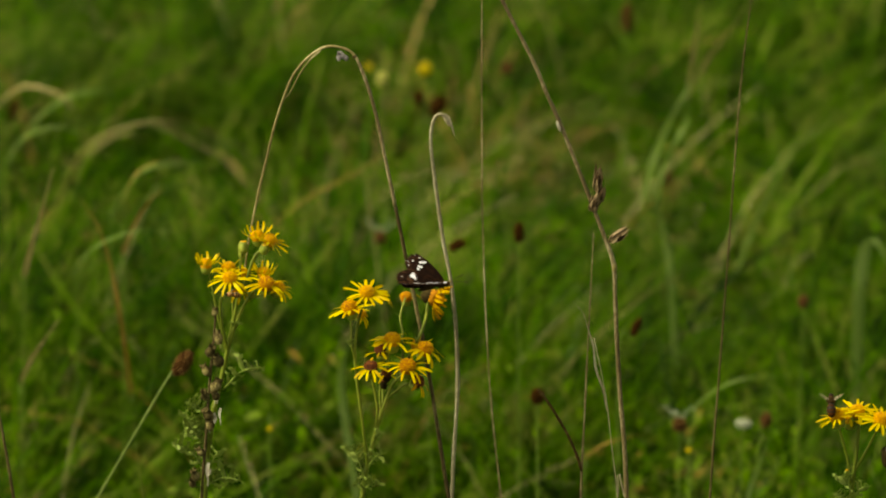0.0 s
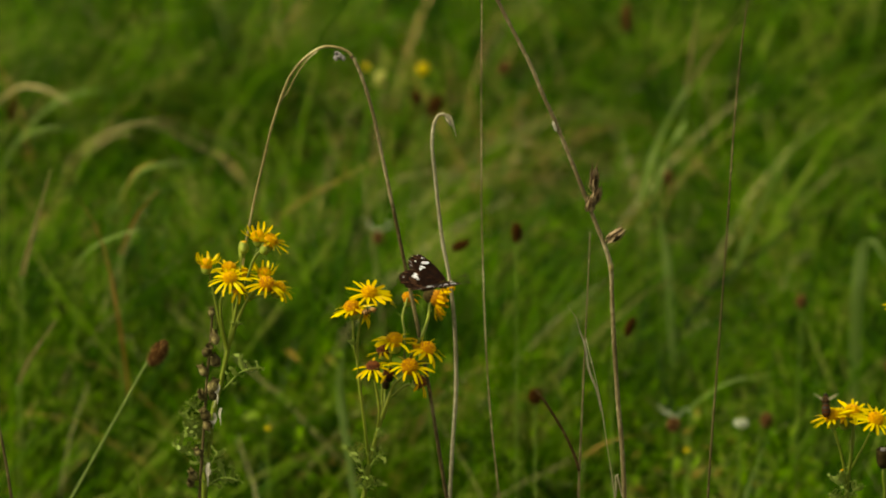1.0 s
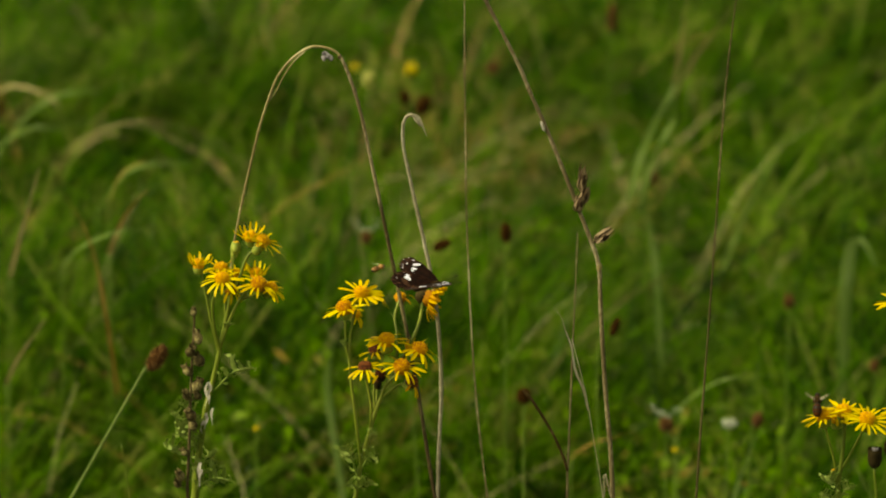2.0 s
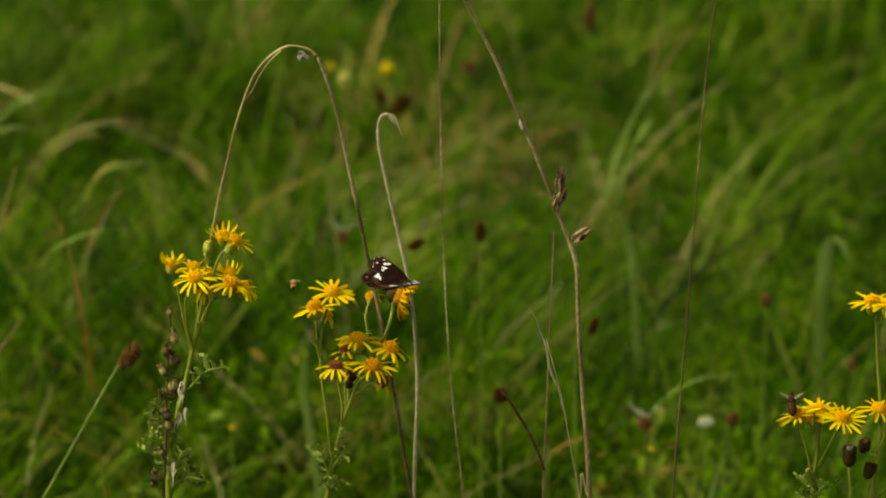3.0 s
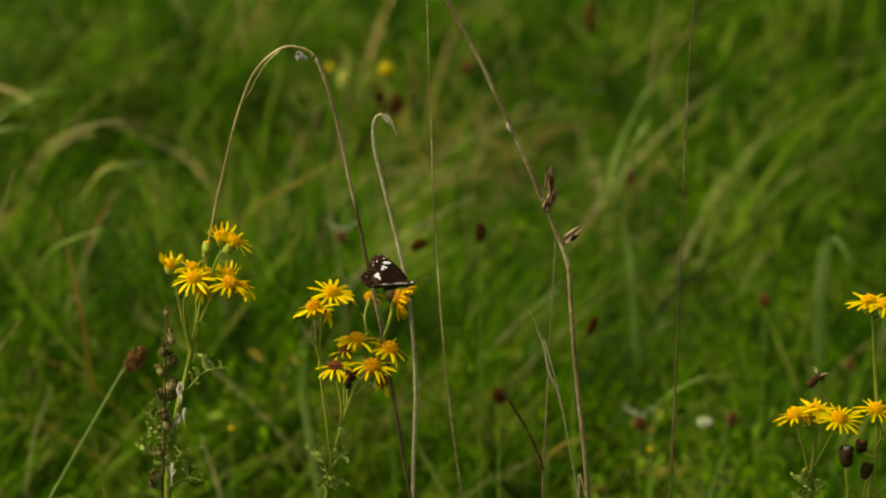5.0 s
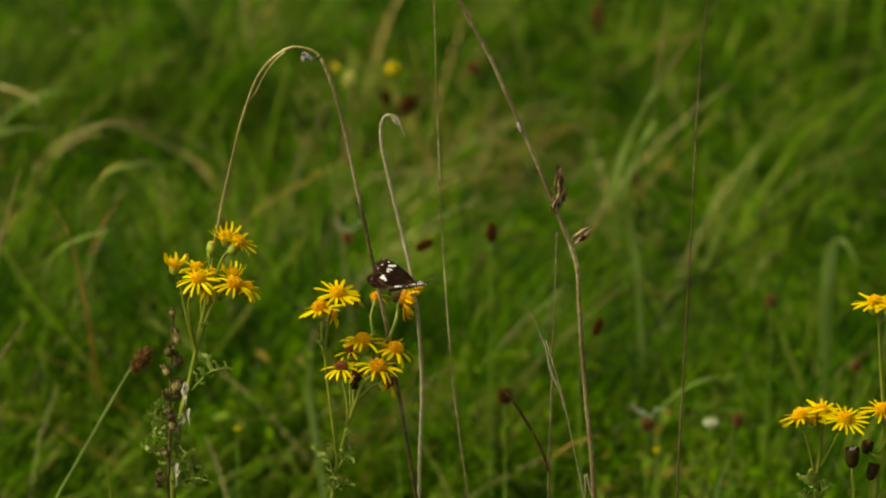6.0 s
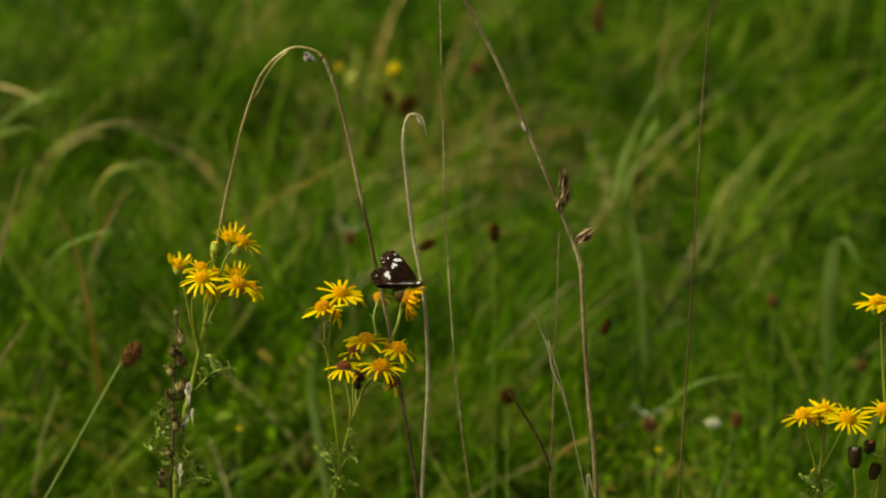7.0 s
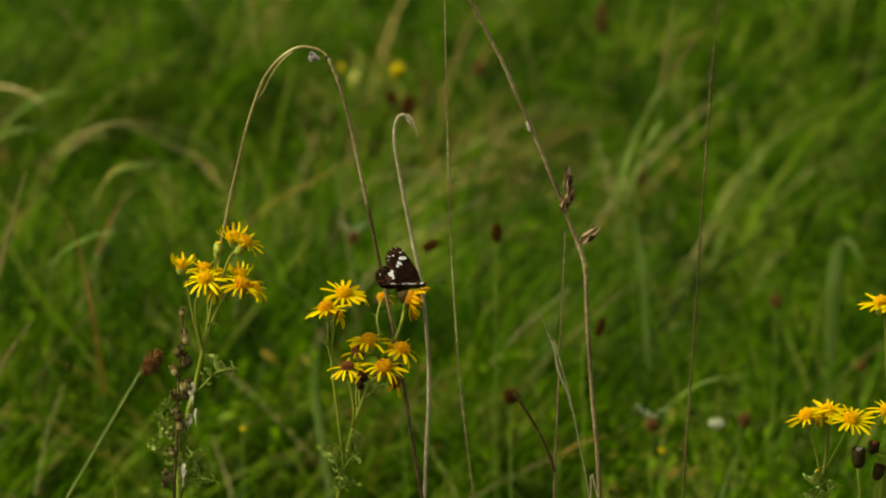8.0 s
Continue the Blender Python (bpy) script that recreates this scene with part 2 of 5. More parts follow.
def lump(bm, centre, radii, turn=None, seg=10, rings=7, rough=0.08, seed=0):
    """A rounded uneven body; turn sets its long axis (z)."""
    rng = random.Random(seed)
    m = Matrix.Translation(centre) @ (turn if turn is not None else Matrix())
    grid = []
    for i in range(1, rings):
        th = math.pi * i / rings
        grid.append([bm.verts.new(m @ Vector((radii[0] * math.sin(th) * math.cos(2 * math.pi * k / seg) * (1 + rng.uniform(-rough, rough)),
                                              radii[1] * math.sin(th) * math.sin(2 * math.pi * k / seg) * (1 + rng.uniform(-rough, rough)),
                                              radii[2] * math.cos(th)))) for k in range(seg)])
    top, low = bm.verts.new(m @ Vector((0, 0, radii[2]))), bm.verts.new(m @ Vector((0, 0, -radii[2])))
    for k in range(seg):
        bm.faces.new((top, grid[0][k], grid[0][(k + 1) % seg]))
        bm.faces.new((low, grid[-1][(k + 1) % seg], grid[-1][k]))
    for a, b in zip(grid, grid[1:]):
        for k in range(seg):
            bm.faces.new((a[k], b[k], b[(k + 1) % seg], a[(k + 1) % seg]))
    return bm


def facing(way, spin=0.0):
    """The turn that lays z along way."""
    return Vector(way).normalized().to_track_quat("Z", "Y").to_matrix().to_4x4() @ Matrix.Rotation(spin, 4, "Z")


def blade(bm, pts, width, fold=0.25, tip=0.1, across=None):
    """A leaf blade along pts with a fold along its middle, widest in its lower third."""
    n, rows = len(pts), []
    for i, p in enumerate(pts):
        t = i / (n - 1)
        way = (pts[min(i + 1, n - 1)] - pts[max(i - 1, 0)]).normalized()
        side = (across or Vector((1, 0.3, 0))).copy()
        side = (side - way * side.dot(way)).normalized()
        nrm = way.cross(side)
        w = width * (0.55 + 0.45 * math.sin(math.pi * min(1, t * 1.3 + 0.1))) * (1 - t ** 3 * (1 - tip)) * 0.5
        rows.append([bm.verts.new(p - side * w + nrm * w * fold), bm.verts.new(p), bm.verts.new(p + side * w + nrm * w * fold)])
    for a, b in zip(rows, rows[1:]):
        for k in (0, 1):
            bm.faces.new((a[k], a[k + 1], b[k + 1], b[k]))
    return bm


MM = 0.001

def root(u, d):
    """The foot on the ground below u at depth d."""
    p = spot(u, 441, d)
    return Vector((p.x, p.y, 0.0))


# ---------------------------------------------------------------- ground
def build_ground():
    bm = bmesh.new()
    ring = [0, 1, 2, 3, 4, 5, 6, 8, 11, 15, 25, 50, 120, 400, 1500]
    rows = []
    for r in ring:
        row = []
        for k in range(48):
            a = 2 * math.pi * k / 48
            x, y = r * math.cos(a), 3 + r * math.sin(a)
            swell = 0.0 if r < 7 else 0.25 * noise.noise(Vector((x * 0.05, y * 0.05, 3))) * min(1, (r - 7) / 15)
            row.append(bm.verts.new((x, y, swell)))
            if r == 0:
                break
        rows.append(row)
    for k in range(48):
        bm.faces.new((rows[0][0], rows[1][k], rows[1][(k + 1) % 48]))
    for a, b in zip(rows[1:], rows[2:]):
        for k in range(48):
            bm.faces.new((a[k], b[k], b[(k + 1) % 48], a[(k + 1) % 48]))
    ob = new("ground", shared("ground", bm, SOIL))
    tagged(ob, "mossy green meadow soil under tall grass", "ground", kind="structure")


def grass_mesh(name, tussocks, each, length, width, mat, rng, segs=7, late=1.2):
    """Blades in tussocks: tussocks (x, y, height share, way of bending, bend) with each blades apiece; a tussock's blades are combed one way."""
    n = len(tussocks) * each
    tu = np.repeat(tussocks, each, axis=0)
    spread = rng.normal(0, 1, (n, 2)) * 0.035
    xy = tu[:, :2] + spread
    L = rng.uniform(*length, n) * tu[:, 2]
    W = rng.uniform(*width, n) * 0.5 * rng.choice([0.6, 0.9, 1.0, 1.25], n)
    az = tu[:, 3] + rng.normal(0, 1.0, n) + 0.5 * np.arctan2(spread[:, 1], spread[:, 0]) * (rng.uniform(0, 1, n) < 0.3)
    first = np.abs(rng.normal(0.1, 0.2, n))
    bend = np.abs(rng.normal(0, 0.35, n) + tu[:, 4])
    pos = np.concatenate([xy, np.zeros((n, 1))], 1)
    face = az + np.pi / 2 + rng.normal(0, 0.5, n)
    twist = rng.normal(0, 1.0, n)
    sidle = rng.normal(0, 1.0, n)
    verts = np.zeros((n, segs + 1, 2, 3))
    for i in range(segs + 1):
        t = i / segs
        w = W * (0.75 + 0.6 * t) * (1 - t ** 2.4) + 0.0002 if i else W * 0.7
        f = face + twist * t
        side = np.stack([np.cos(f), np.sin(f), 0.3 * np.sin(3 * f)], -1) * np.reshape(w, (n, 1))
        verts[:, i, 0], verts[:, i, 1] = pos - side, pos + side
        a = first + bend * t ** late
        g = az + sidle * t
        pos = pos + np.stack([np.sin(a) * np.cos(g), np.sin(a) * np.sin(g), np.cos(a)], -1) * (L / segs)[:, None]
        pos[:, 2] = np.maximum(pos[:, 2], 0.01)
    return strips(name, verts, mat)


def strips(name, verts, mat):
    """One mesh of ribbons from an array of ribbons by rings by two edges."""
    n, rings = verts.shape[:2]
    flat = verts.reshape(-1, 3)
    start = np.arange(n)[:, None] * rings * 2 + np.arange(rings - 1)[None, :] * 2
    quads = np.stack([start, start + 1, start + 3, start + 2], -1).reshape(-1)
    me = bpy.data.meshes.new(name)
    me.vertices.add(len(flat)), me.loops.add(len(quads)), me.polygons.add(len(quads) // 4)
    me.vertices.foreach_set("co", flat.ravel())
    me.loops.foreach_set("vertex_index", quads.astype(np.int32))
    me.polygons.foreach_set("loop_start", np.arange(0, len(quads), 4, dtype=np.int32))
    me.polygons.foreach_set("use_smooth", np.ones(len(quads) // 4, dtype=bool))
    me.update(calc_edges=True)
    me.materials.append(mat)
    return me


def swell(x, y, k):
    """Slow change over the meadow, about 0.5 to 1.5."""
    return 1 + 0.65 * noise.noise(Vector((x * k, y * k, 3.1)))


def tussock_rows(rng, count, near, far, half, tall):
    """Tussocks over a strip of meadow: taller and lower by turns, each bent its own way, most of them to the right."""
    rows = []
    for _ in range(count):
        for _ in range(6):          # few tussocks stand in the hollows
            y = rng.uniform(near, far)
            x = rng.uniform(-1, 1) * half(y)
            if noise.noise(Vector((x * 10, y * 6, 8.3))) > (-0.3 if y < 4.05 else 0.14):
                break
        way = 2.4 * noise.noise(Vector((x * 4.5, y * 3.3, 1.7))) + rng.normal(0, 1.0) + (0.15 if x > -0.12 * y / 4 else 0.9)
        rows.append((x, y, tall(y) * np.clip(swell(x, y, 5.5) * (1 + 0.5 * noise.noise(Vector((x * 14, y * 9, 6.6)))), 0.4, 1.45), way, rng.uniform(0.9, 2.7) if y < 4.0 else rng.uniform(1.6, 3.3)))
    return np.array(rows)


GRASS_PATCHES = []


def build_grass():
    rng = np.random.default_rng(4)
    bands = [(2.95, 3.3, 480), (3.3, 3.65, 560), (3.65, 4.0, 480), (4.0, 4.4, 280), (4.4, 4.8, 200), (4.8, 5.4, 190)]
    for near, far, count in bands:
        rows = tussock_rows(rng, count, near, far, lambda y: 0.12 + 0.085 * y, lambda y: 0.68 if y < 3.35 else 0.82 if y < 3.7 else 0.9 if y < 4.2 else 0.8)
        ob = new("grass", grass_mesh("grass", rows, 66, (0.10, 0.32), (0.0008, 0.0030), GRASS, rng, segs=6))
        tagged(ob, "long soft green meadow grass bent over by wind", "grass", kind="stuff")
        GRASS_PATCHES.append(ob)
    rows = []
    while len(rows) < 7000:
        r, a = 0.3 + 11 * rng.uniform(0.0, 1) ** 1.1, rng.uniform(0, 2 * np.pi)
        x, y = r * math.cos(a), 2.5 + r * math.sin(a)
        if (abs(x) > 0.1 + 0.08 * max(y, 0) and (y > 0.5 or abs(x) > 0.4)) or y > 5.2 or y < -0.3:
            rows.append((x, y, 0.85 * np.clip(swell(x, y, 2.0), 0.6, 1.3), rng.uniform(-1.5, 1.8), rng.uniform(0.8, 1.9)))
    ob = new("meadow_grass", grass_mesh("meadow_grass", np.array(rows), 18, (0.15, 0.40), (0.002, 0.006), GRASS, rng, segs=4))
    tagged(ob, "green meadow grass reaching away on all sides", "grass", kind="stuff")
    rows = tussock_rows(rng, 420, 0.4, 2.95, lambda y: 0.5, lambda y: 0.55)
    ob = new("low_grass", grass_mesh("low_grass", rows, 20, (0.2, 0.5), (0.002, 0.006), GRASS, rng, segs=4))
    tagged(ob, "short green meadow grass round the flower stems", "grass", kind="stuff")
    rows = tussock_rows(rng, 340, 3.15, 5.0, lambda y: 0.1 * y, lambda y: 0.9)
    ob = new("fine_stalks", grass_mesh("fine_stalks", rows, 6, (0.15, 0.32), (0.0006, 0.0012), STRAW_PALE, rng))
    tagged(ob, "fine pale seed stalks scattered through green grass", "grass stalks", kind="stuff")
    rows = tussock_rows(rng, 40, 3.6, 5.0, lambda y: 0.1 * y, lambda y: 0.85)
    more = tussock_rows(rng, 170, 3.6, 4.8, lambda y: 0.05 * y, lambda y: 1.0)
    more[:, 0] -= 0.047 * more[:, 1]
    more[:, 3] = rng.choice([0.0, 0.3, 2.9], len(more))
    more[:, 4] = rng.uniform(2.2, 3.3, len(more))
    third = tussock_rows(rng, 26, 4.0, 4.6, lambda y: 0.08, lambda y: 0.8)
    third[:, 0] += 0.1
    rows = np.concatenate([rows, more, third])
    ob = new("dead_grass", grass_mesh("dead_grass", rows, 7, (0.16, 0.3), (0.0005, 0.0014), STRAW, rng))
    tagged(ob, "brown dead straw blades tangled in green grass", "dead grass", kind="stuff")
    # soft blades whose pale colour stands in for lit sheen, thickest to the right
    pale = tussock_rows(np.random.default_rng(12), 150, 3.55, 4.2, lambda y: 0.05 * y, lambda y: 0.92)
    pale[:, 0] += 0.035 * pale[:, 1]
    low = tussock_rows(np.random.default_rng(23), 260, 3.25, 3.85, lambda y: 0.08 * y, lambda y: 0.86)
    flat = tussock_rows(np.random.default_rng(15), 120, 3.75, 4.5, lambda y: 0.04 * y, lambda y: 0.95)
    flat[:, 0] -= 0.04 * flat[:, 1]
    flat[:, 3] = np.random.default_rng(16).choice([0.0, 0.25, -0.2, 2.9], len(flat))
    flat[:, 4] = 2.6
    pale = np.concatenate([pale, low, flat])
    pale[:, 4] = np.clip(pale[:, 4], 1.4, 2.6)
    ob = new("pale_grass", grass_mesh("pale_grass", pale, 9, (0.12, 0.23), (0.0009, 0.0024), SHEEN_TONE, np.random.default_rng(14)))
    tagged(ob, "grass blades coloured pale grey-green for sheen, bent over the sward", "grass", kind="stuff")
    # the mat of small leaves low between the grass: clover, bedstraw and dead bits
    ob = new("herb_leaves", leaf_mat("herb_leaves", 70000, rng))
    tagged(ob, "mat of small green and browning herb leaves", "herbs", kind="stuff")


def leaf_mat(name, n, rng):
    """Small folded leaves strewn through the top of the sward, in every direction."""
    y = 3.0 + 1.25 * rng.uniform(0, 1, n) ** 1.8
    x = rng.uniform(-1, 1, n) * (0.1 + 0.085 * y)
    top = np.array([0.21 * np.clip(swell(a, b, 5.5), 0.6, 1.3) for a, b in zip(x, y)]) * np.clip(0.95 - 0.3 * (y - 3.1), 0.6, 1.0)
    z = top * (0.33 + 0.85 * rng.uniform(0, 1, n) ** 0.7)
    ln = rng.uniform(0.0035, 0.010, n) * rng.choice([0.7, 1.0, 1.5], n)
    wd = ln * rng.uniform(0.06, 0.19, n)
    az, up = rng.uniform(0, 2 * np.pi, n), rng.normal(0.25, 0.6, n)
    way = np.stack([np.cos(az) * np.cos(up), np.sin(az) * np.cos(up), np.sin(up)], -1)
    roll = rng.normal(0, 0.7, n)
    flat = np.stack([-np.sin(az), np.cos(az), np.zeros(n)], -1)
    nrm = np.cross(way, flat)
    side = flat * np.cos(roll)[:, None] + nrm * np.sin(roll)[:, None]
    foot = np.stack([x, y, z], -1)
    verts = np.zeros((n, 4, 2, 3))
    for i, (t, w, sag) in enumerate(((0, 0.25, 0), (0.35, 1, 0.02), (0.72, 0.8, -0.03), (1, 0.12, -0.16))):
        mid = foot + way * (ln * t)[:, None] + np.stack([0 * ln, 0 * ln, ln * sag], -1)
        verts[:, i, 0], verts[:, i, 1] = mid - side * (wd * w)[:, None], mid + side * (wd * w)[:, None]
    return strips(name, verts, MAT)


build_ground()
build_grass()


# ---------------------------------------------------------------- ragwort
def ray_mesh(droop, length, seed, mat=PETAL):
    """One strap-shaped ray: grows along x from the disc's rim, notched at its tip."""
    rng = random.Random(seed)
    bm = bmesh.new()
    rows, n = [], 7
    x, z, a = 0.0, 0.0, radians(8)
    for i in range(n + 1):
        t = i / n
        w = length * 0.074 * (0.45 + 0.75 * math.sin(math.pi * min(t * 0.78 + 0.08, 1))) * (1 if i < n else 0.6)
        cup = 0.25 * w
        rows.append([bm.verts.new((x, -w, z + cup)), bm.verts.new((x, -w * 0.4, z)), bm.verts.new((x - (0.03 * length if i == n else 0), 0, z + cup * 0.3)),
                     bm.verts.new((x, w * 0.4, z)), bm.verts.new((x, w, z + cup))])
        a -= radians(droop) / n * (1 + rng.uniform(-0.3, 0.3))
        x, z = x + math.cos(a) * length / n, z + math.sin(a) * length / n
    for p, q in zip(rows, rows[1:]):
        for k in range(4):
            bm.faces.new((p[k], q[k], q[k + 1], p[k + 1]))
    return shared("ray", bm, mat)


RAYS = {d: [ray_mesh(d, 7.6 * MM, 10 * d + k) for k in range(3)] for d in (-60, -10, 15, 40, 75)}
FADED_RAYS = {d: [ray_mesh(d, 7.2 * MM, 10 * d + k + 5, PETAL_OLD) for k in range(3)] for d in (-60, 40, 75)}


def disc_bm(r, high, seed, open_share=0.75):
    """A domed disc crowded with small florets in spirals."""
    rng = random.Random(seed)
    bm = bmesh.new()
    lump(bm, Vector((0, 0, -0.1 * high)), (r, r, high), None, 12, 6, 0.03, seed)
    for k in range(120):
        q = math.sqrt((k + 0.5) / 120)
        a = k * 2.39996
        p = Vector((r * q * math.cos(a), r * q * math.sin(a), high * math.sqrt(max(0, 1 - q * q * 0.92)) - 0.1 * high))
        nrm = Vector((p.x, p.y, p.z * 1.4 + r * 0.2)).normalized()
        h = r * (0.07 + (0.11 if q > 1 - open_share else 0) * rng.uniform(0.3, 1.2))
        m = Matrix.Translation(p) @ facing(nrm, rng.uniform(0, 6))
        w = r * 0.062
        lo = [bm.verts.new(m @ Vector((w * math.cos(j * 1.5708), w * math.sin(j * 1.5708), -w))) for j in range(4)]
        hi = [bm.verts.new(m @ Vector((w * 1.25 * math.cos(j * 1.5708), w * 1.25 * math.sin(j * 1.5708), h))) for j in range(4)]
        for j in range(4):
            bm.faces.new((lo[j], lo[(j + 1) % 4], hi[(j + 1) % 4], hi[j]))
        bm.faces.new(hi)
    return bm


DISCS = {"fresh": shared("disc", disc_bm(3.3 * MM, 3.3 * MM, 1), DISC), "ripe": shared("disc", disc_bm(3.5 * MM, 3.6 * MM, 3), DISC_RIPE), "old": shared("disc", disc_bm(3.3 * MM, 3.2 * MM, 2, 0.6), DISC_OLD)}


def cup_bm(r, deep, seed):
    """The involucre: a cup of narrow bracts that ends in the stalk."""
    bm = bmesh.new()
    n = 13
    prof = [(0.3, -1.0), (0.75, -0.85), (1.0, -0.5), (0.98, -0.1), (1.05, 0.08)]
    rows = [[bm.verts.new((r * q * (1 + (0.05 if k % 2 else -0.04)) * math.cos(math.pi * k / n), r * q * (1 + (0.05 if k % 2 else -0.04)) * math.sin(math.pi * k / n),
                           deep * z + (0.12 * deep if (i == 4 and k % 2) else 0))) for k in range(2 * n)] for i, (q, z) in enumerate(prof)]
    for a, b in zip(rows, rows[1:]):
        for k in range(2 * n):
            bm.faces.new((a[k], a[(k + 1) % (2 * n)], b[(k + 1) % (2 * n)], b[k]))
    bm.faces.new(rows[0][::-1]), bm.faces.new(rows[-1])
    return bm


def bud_bm(r, deep):
    """A shut bud: bracts drawn together at the top."""
    bm = bmesh.new()
    n = 12
    prof = [(0.25, -1.0), (0.8, -0.82), (1.0, -0.45), (0.92, -0.1), (0.72, 0.2), (0.6, 0.32)]
    rows = [[bm.verts.new((r * q * (1 + (0.06 if k % 2 else -0.05)) * math.cos(math.pi * k / n), r * q * (1 + (0.06 if k % 2 else -0.05)) * math.sin(math.pi * k / n),
                           deep * z + (0.08 * deep if (i == 5 and k % 2) else 0))) for k in range(2 * n)] for i, (q, z) in enumerate(prof)]
    for a, b in zip(rows, rows[1:]):
        for k in range(2 * n):
            bm.faces.new((a[k], a[(k + 1) % (2 * n)], b[(k + 1) % (2 * n)], b[k]))
    bm.faces.new(rows[0][::-1]), bm.faces.new(rows[-1])
    return bm


CUPS = {"shut": shared("involucre", bud_bm(2.7 * MM, 4.6 * MM), CALYX), "green": shared("involucre", cup_bm(2.9 * MM, 5.2 * MM, 1), CALYX), "dark": shared("involucre", cup_bm(3.0 * MM, 5.6 * MM, 2), CALYX_DARK), "tall": shared("involucre", cup_bm(2.9 * MM, 7.6 * MM, 2), CALYX_DARK)}


def head(plant, at, way, size, rays, droop, state="fresh", cup="green", seed=0, gap=0.0, faded=False):
    """A flower head on a plant: at in the plant's space; size: times a 20 mm head; gap: the share of rays that have dropped."""
    rng = random.Random(seed + 500)
    m = Matrix.Translation(at) @ facing(way, rng.uniform(0, 6)) @ Matrix.Scale(size, 4)
    ob = placed("flower_head", DISCS[state], plant, m, "domed yellow disc" if state == "fresh" else "orange-brown ripe disc" if state == "ripe" else "withered red-brown disc")
    placed("involucre", CUPS[cup], ob, Matrix.Translation((0, 0, -0.4 * MM)))
    for k in range(rays):
        if rng.random() < gap:
            continue
        a = 2 * math.pi * (k + rng.uniform(-0.22, 0.22)) / rays
        r = Matrix.Rotation(a, 4, "Z") @ Matrix.Translation((2.6 * MM, 0, rng.uniform(-0.2, 0.3) * MM)) @ Matrix.Rotation(radians(rng.uniform(-16, 14)), 4, "Y") \
            @ Matrix.Rotation(radians(rng.uniform(-25, 25)), 4, "X") @ Matrix.Diagonal((rng.uniform(0.85, 1.14), rng.uniform(0.75, 1.2), 1, 1))
        placed("ray", (FADED_RAYS if faded else RAYS)[droop][rng.randrange(3)], ob, r)
    return ob


def bud(plant, at, way, size, cup="green", tuft=None, seed=0):
    """A closed head: the involucre with a small brush of florets on top."""
    ob = placed("flower_bud", CUPS[cup], plant, Matrix.Translation(at) @ facing(way) @ Matrix.Scale(size, 4), "closed bud in narrow bracts")
    bm = bmesh.new()
    rng = random.Random(seed)
    for k in range(16):
        a, q = k * 2.4, 1.3 * MM * math.sqrt(k / 16)
        p = Vector((q * math.cos(a), q * math.sin(a), 0.6 * MM))
        tube(bm, [p, p + Vector((0, 0, rng.uniform(0.8, 1.6) * MM))], 0.45 * MM, 0.3 * MM, 5, 0, k)
    part("floret_tuft", bm, tuft or DISC, ob)
    return ob


def pinnate_leaf(parent, foot, tip, width, seed, mat=None):
    """A finely cut ragwort leaf: a thin midrib with narrow curled lobes, toothed at their ends."""
    rng = random.Random(seed)
    bm = bmesh.new()
    foot, tip = Vector(foot), Vector(tip)
    way = tip - foot
    ln, ahead = way.length, way.normalized()
    width *= 1.1
    line = glide([foot, foot + way * 0.5 + Vector((0, 0, ln * 0.14)), tip], 5)
    tube(bm, line, 0.5 * MM, 0.3 * MM, 6, 0.05, seed)
    out = ahead.cross(Vector((0, 1, 0.2))).normalized()
    for i in range(2, len(line), 2):
        t = i / len(line)
        for s in (-1, 1):
            w = width * (0.45 + 0.75 * math.sin(math.pi * min(1, t))) * rng.uniform(0.6, 1.15)
            d = (out * s + ahead * rng.uniform(0.2, 0.9) + Vector((0, rng.uniform(-1.1, 0.6), 0))).normalized()
            curl = (Vector((0, 0, 1)) * rng.uniform(0.1, 0.8) - d * rng.uniform(0, 0.4)) * w * 0.6
            p = line[i]
            pts = [p, p + d * w * 0.4, p + d * w * 0.75 + curl * 0.35, p + d * w * 0.95 + curl]
            across = Vector((d.z, rng.uniform(0.2, 1), -d.x))
            blade(bm, pts, w * 0.36, 0.7, 0.45, across)
            for f, q in ((0.45, 1), (0.85, -1)):
                c = pts[1].lerp(pts[3], f)
                d2 = (d * 0.5 + ahead * q * rng.uniform(0.5, 1.1) + Vector((0, rng.uniform(-0.6, 0.4), rng.uniform(0, 0.6)))).normalized()
                blade(bm, [c, c + d2 * w * 0.2, c + d2 * w * 0.36 + curl * 0.12], w * 0.3, 0.5, 0.35, across)
    return part("leaf", bm, mat or LEAF, parent)


def dead_leaf(parent, places, seed):
    """A withered leaf: crumpled pale ribbons hanging at the stalk."""
    rng = random.Random(seed)
    bm = bmesh.new()
    for a, b in places:
        mid = a.lerp(b, 0.5)
        wob = [Vector((rng.uniform(-1, 1), rng.uniform(-1, 1), 0)) * 1.0 * MM for _ in range(4)]
        blade(bm, glide([a, a.lerp(b, 0.3) + wob[0], a.lerp(b, 0.6) + wob[1], b + wob[2] * 0.5], 4), rng.uniform(1.2, 2.1) * MM, 0.9, 0.2, Vector((1, rng.uniform(-0.8, 0.8), 0)))
    return part("withered_leaf", bm, FLUFF, parent, "pale withered leaf")


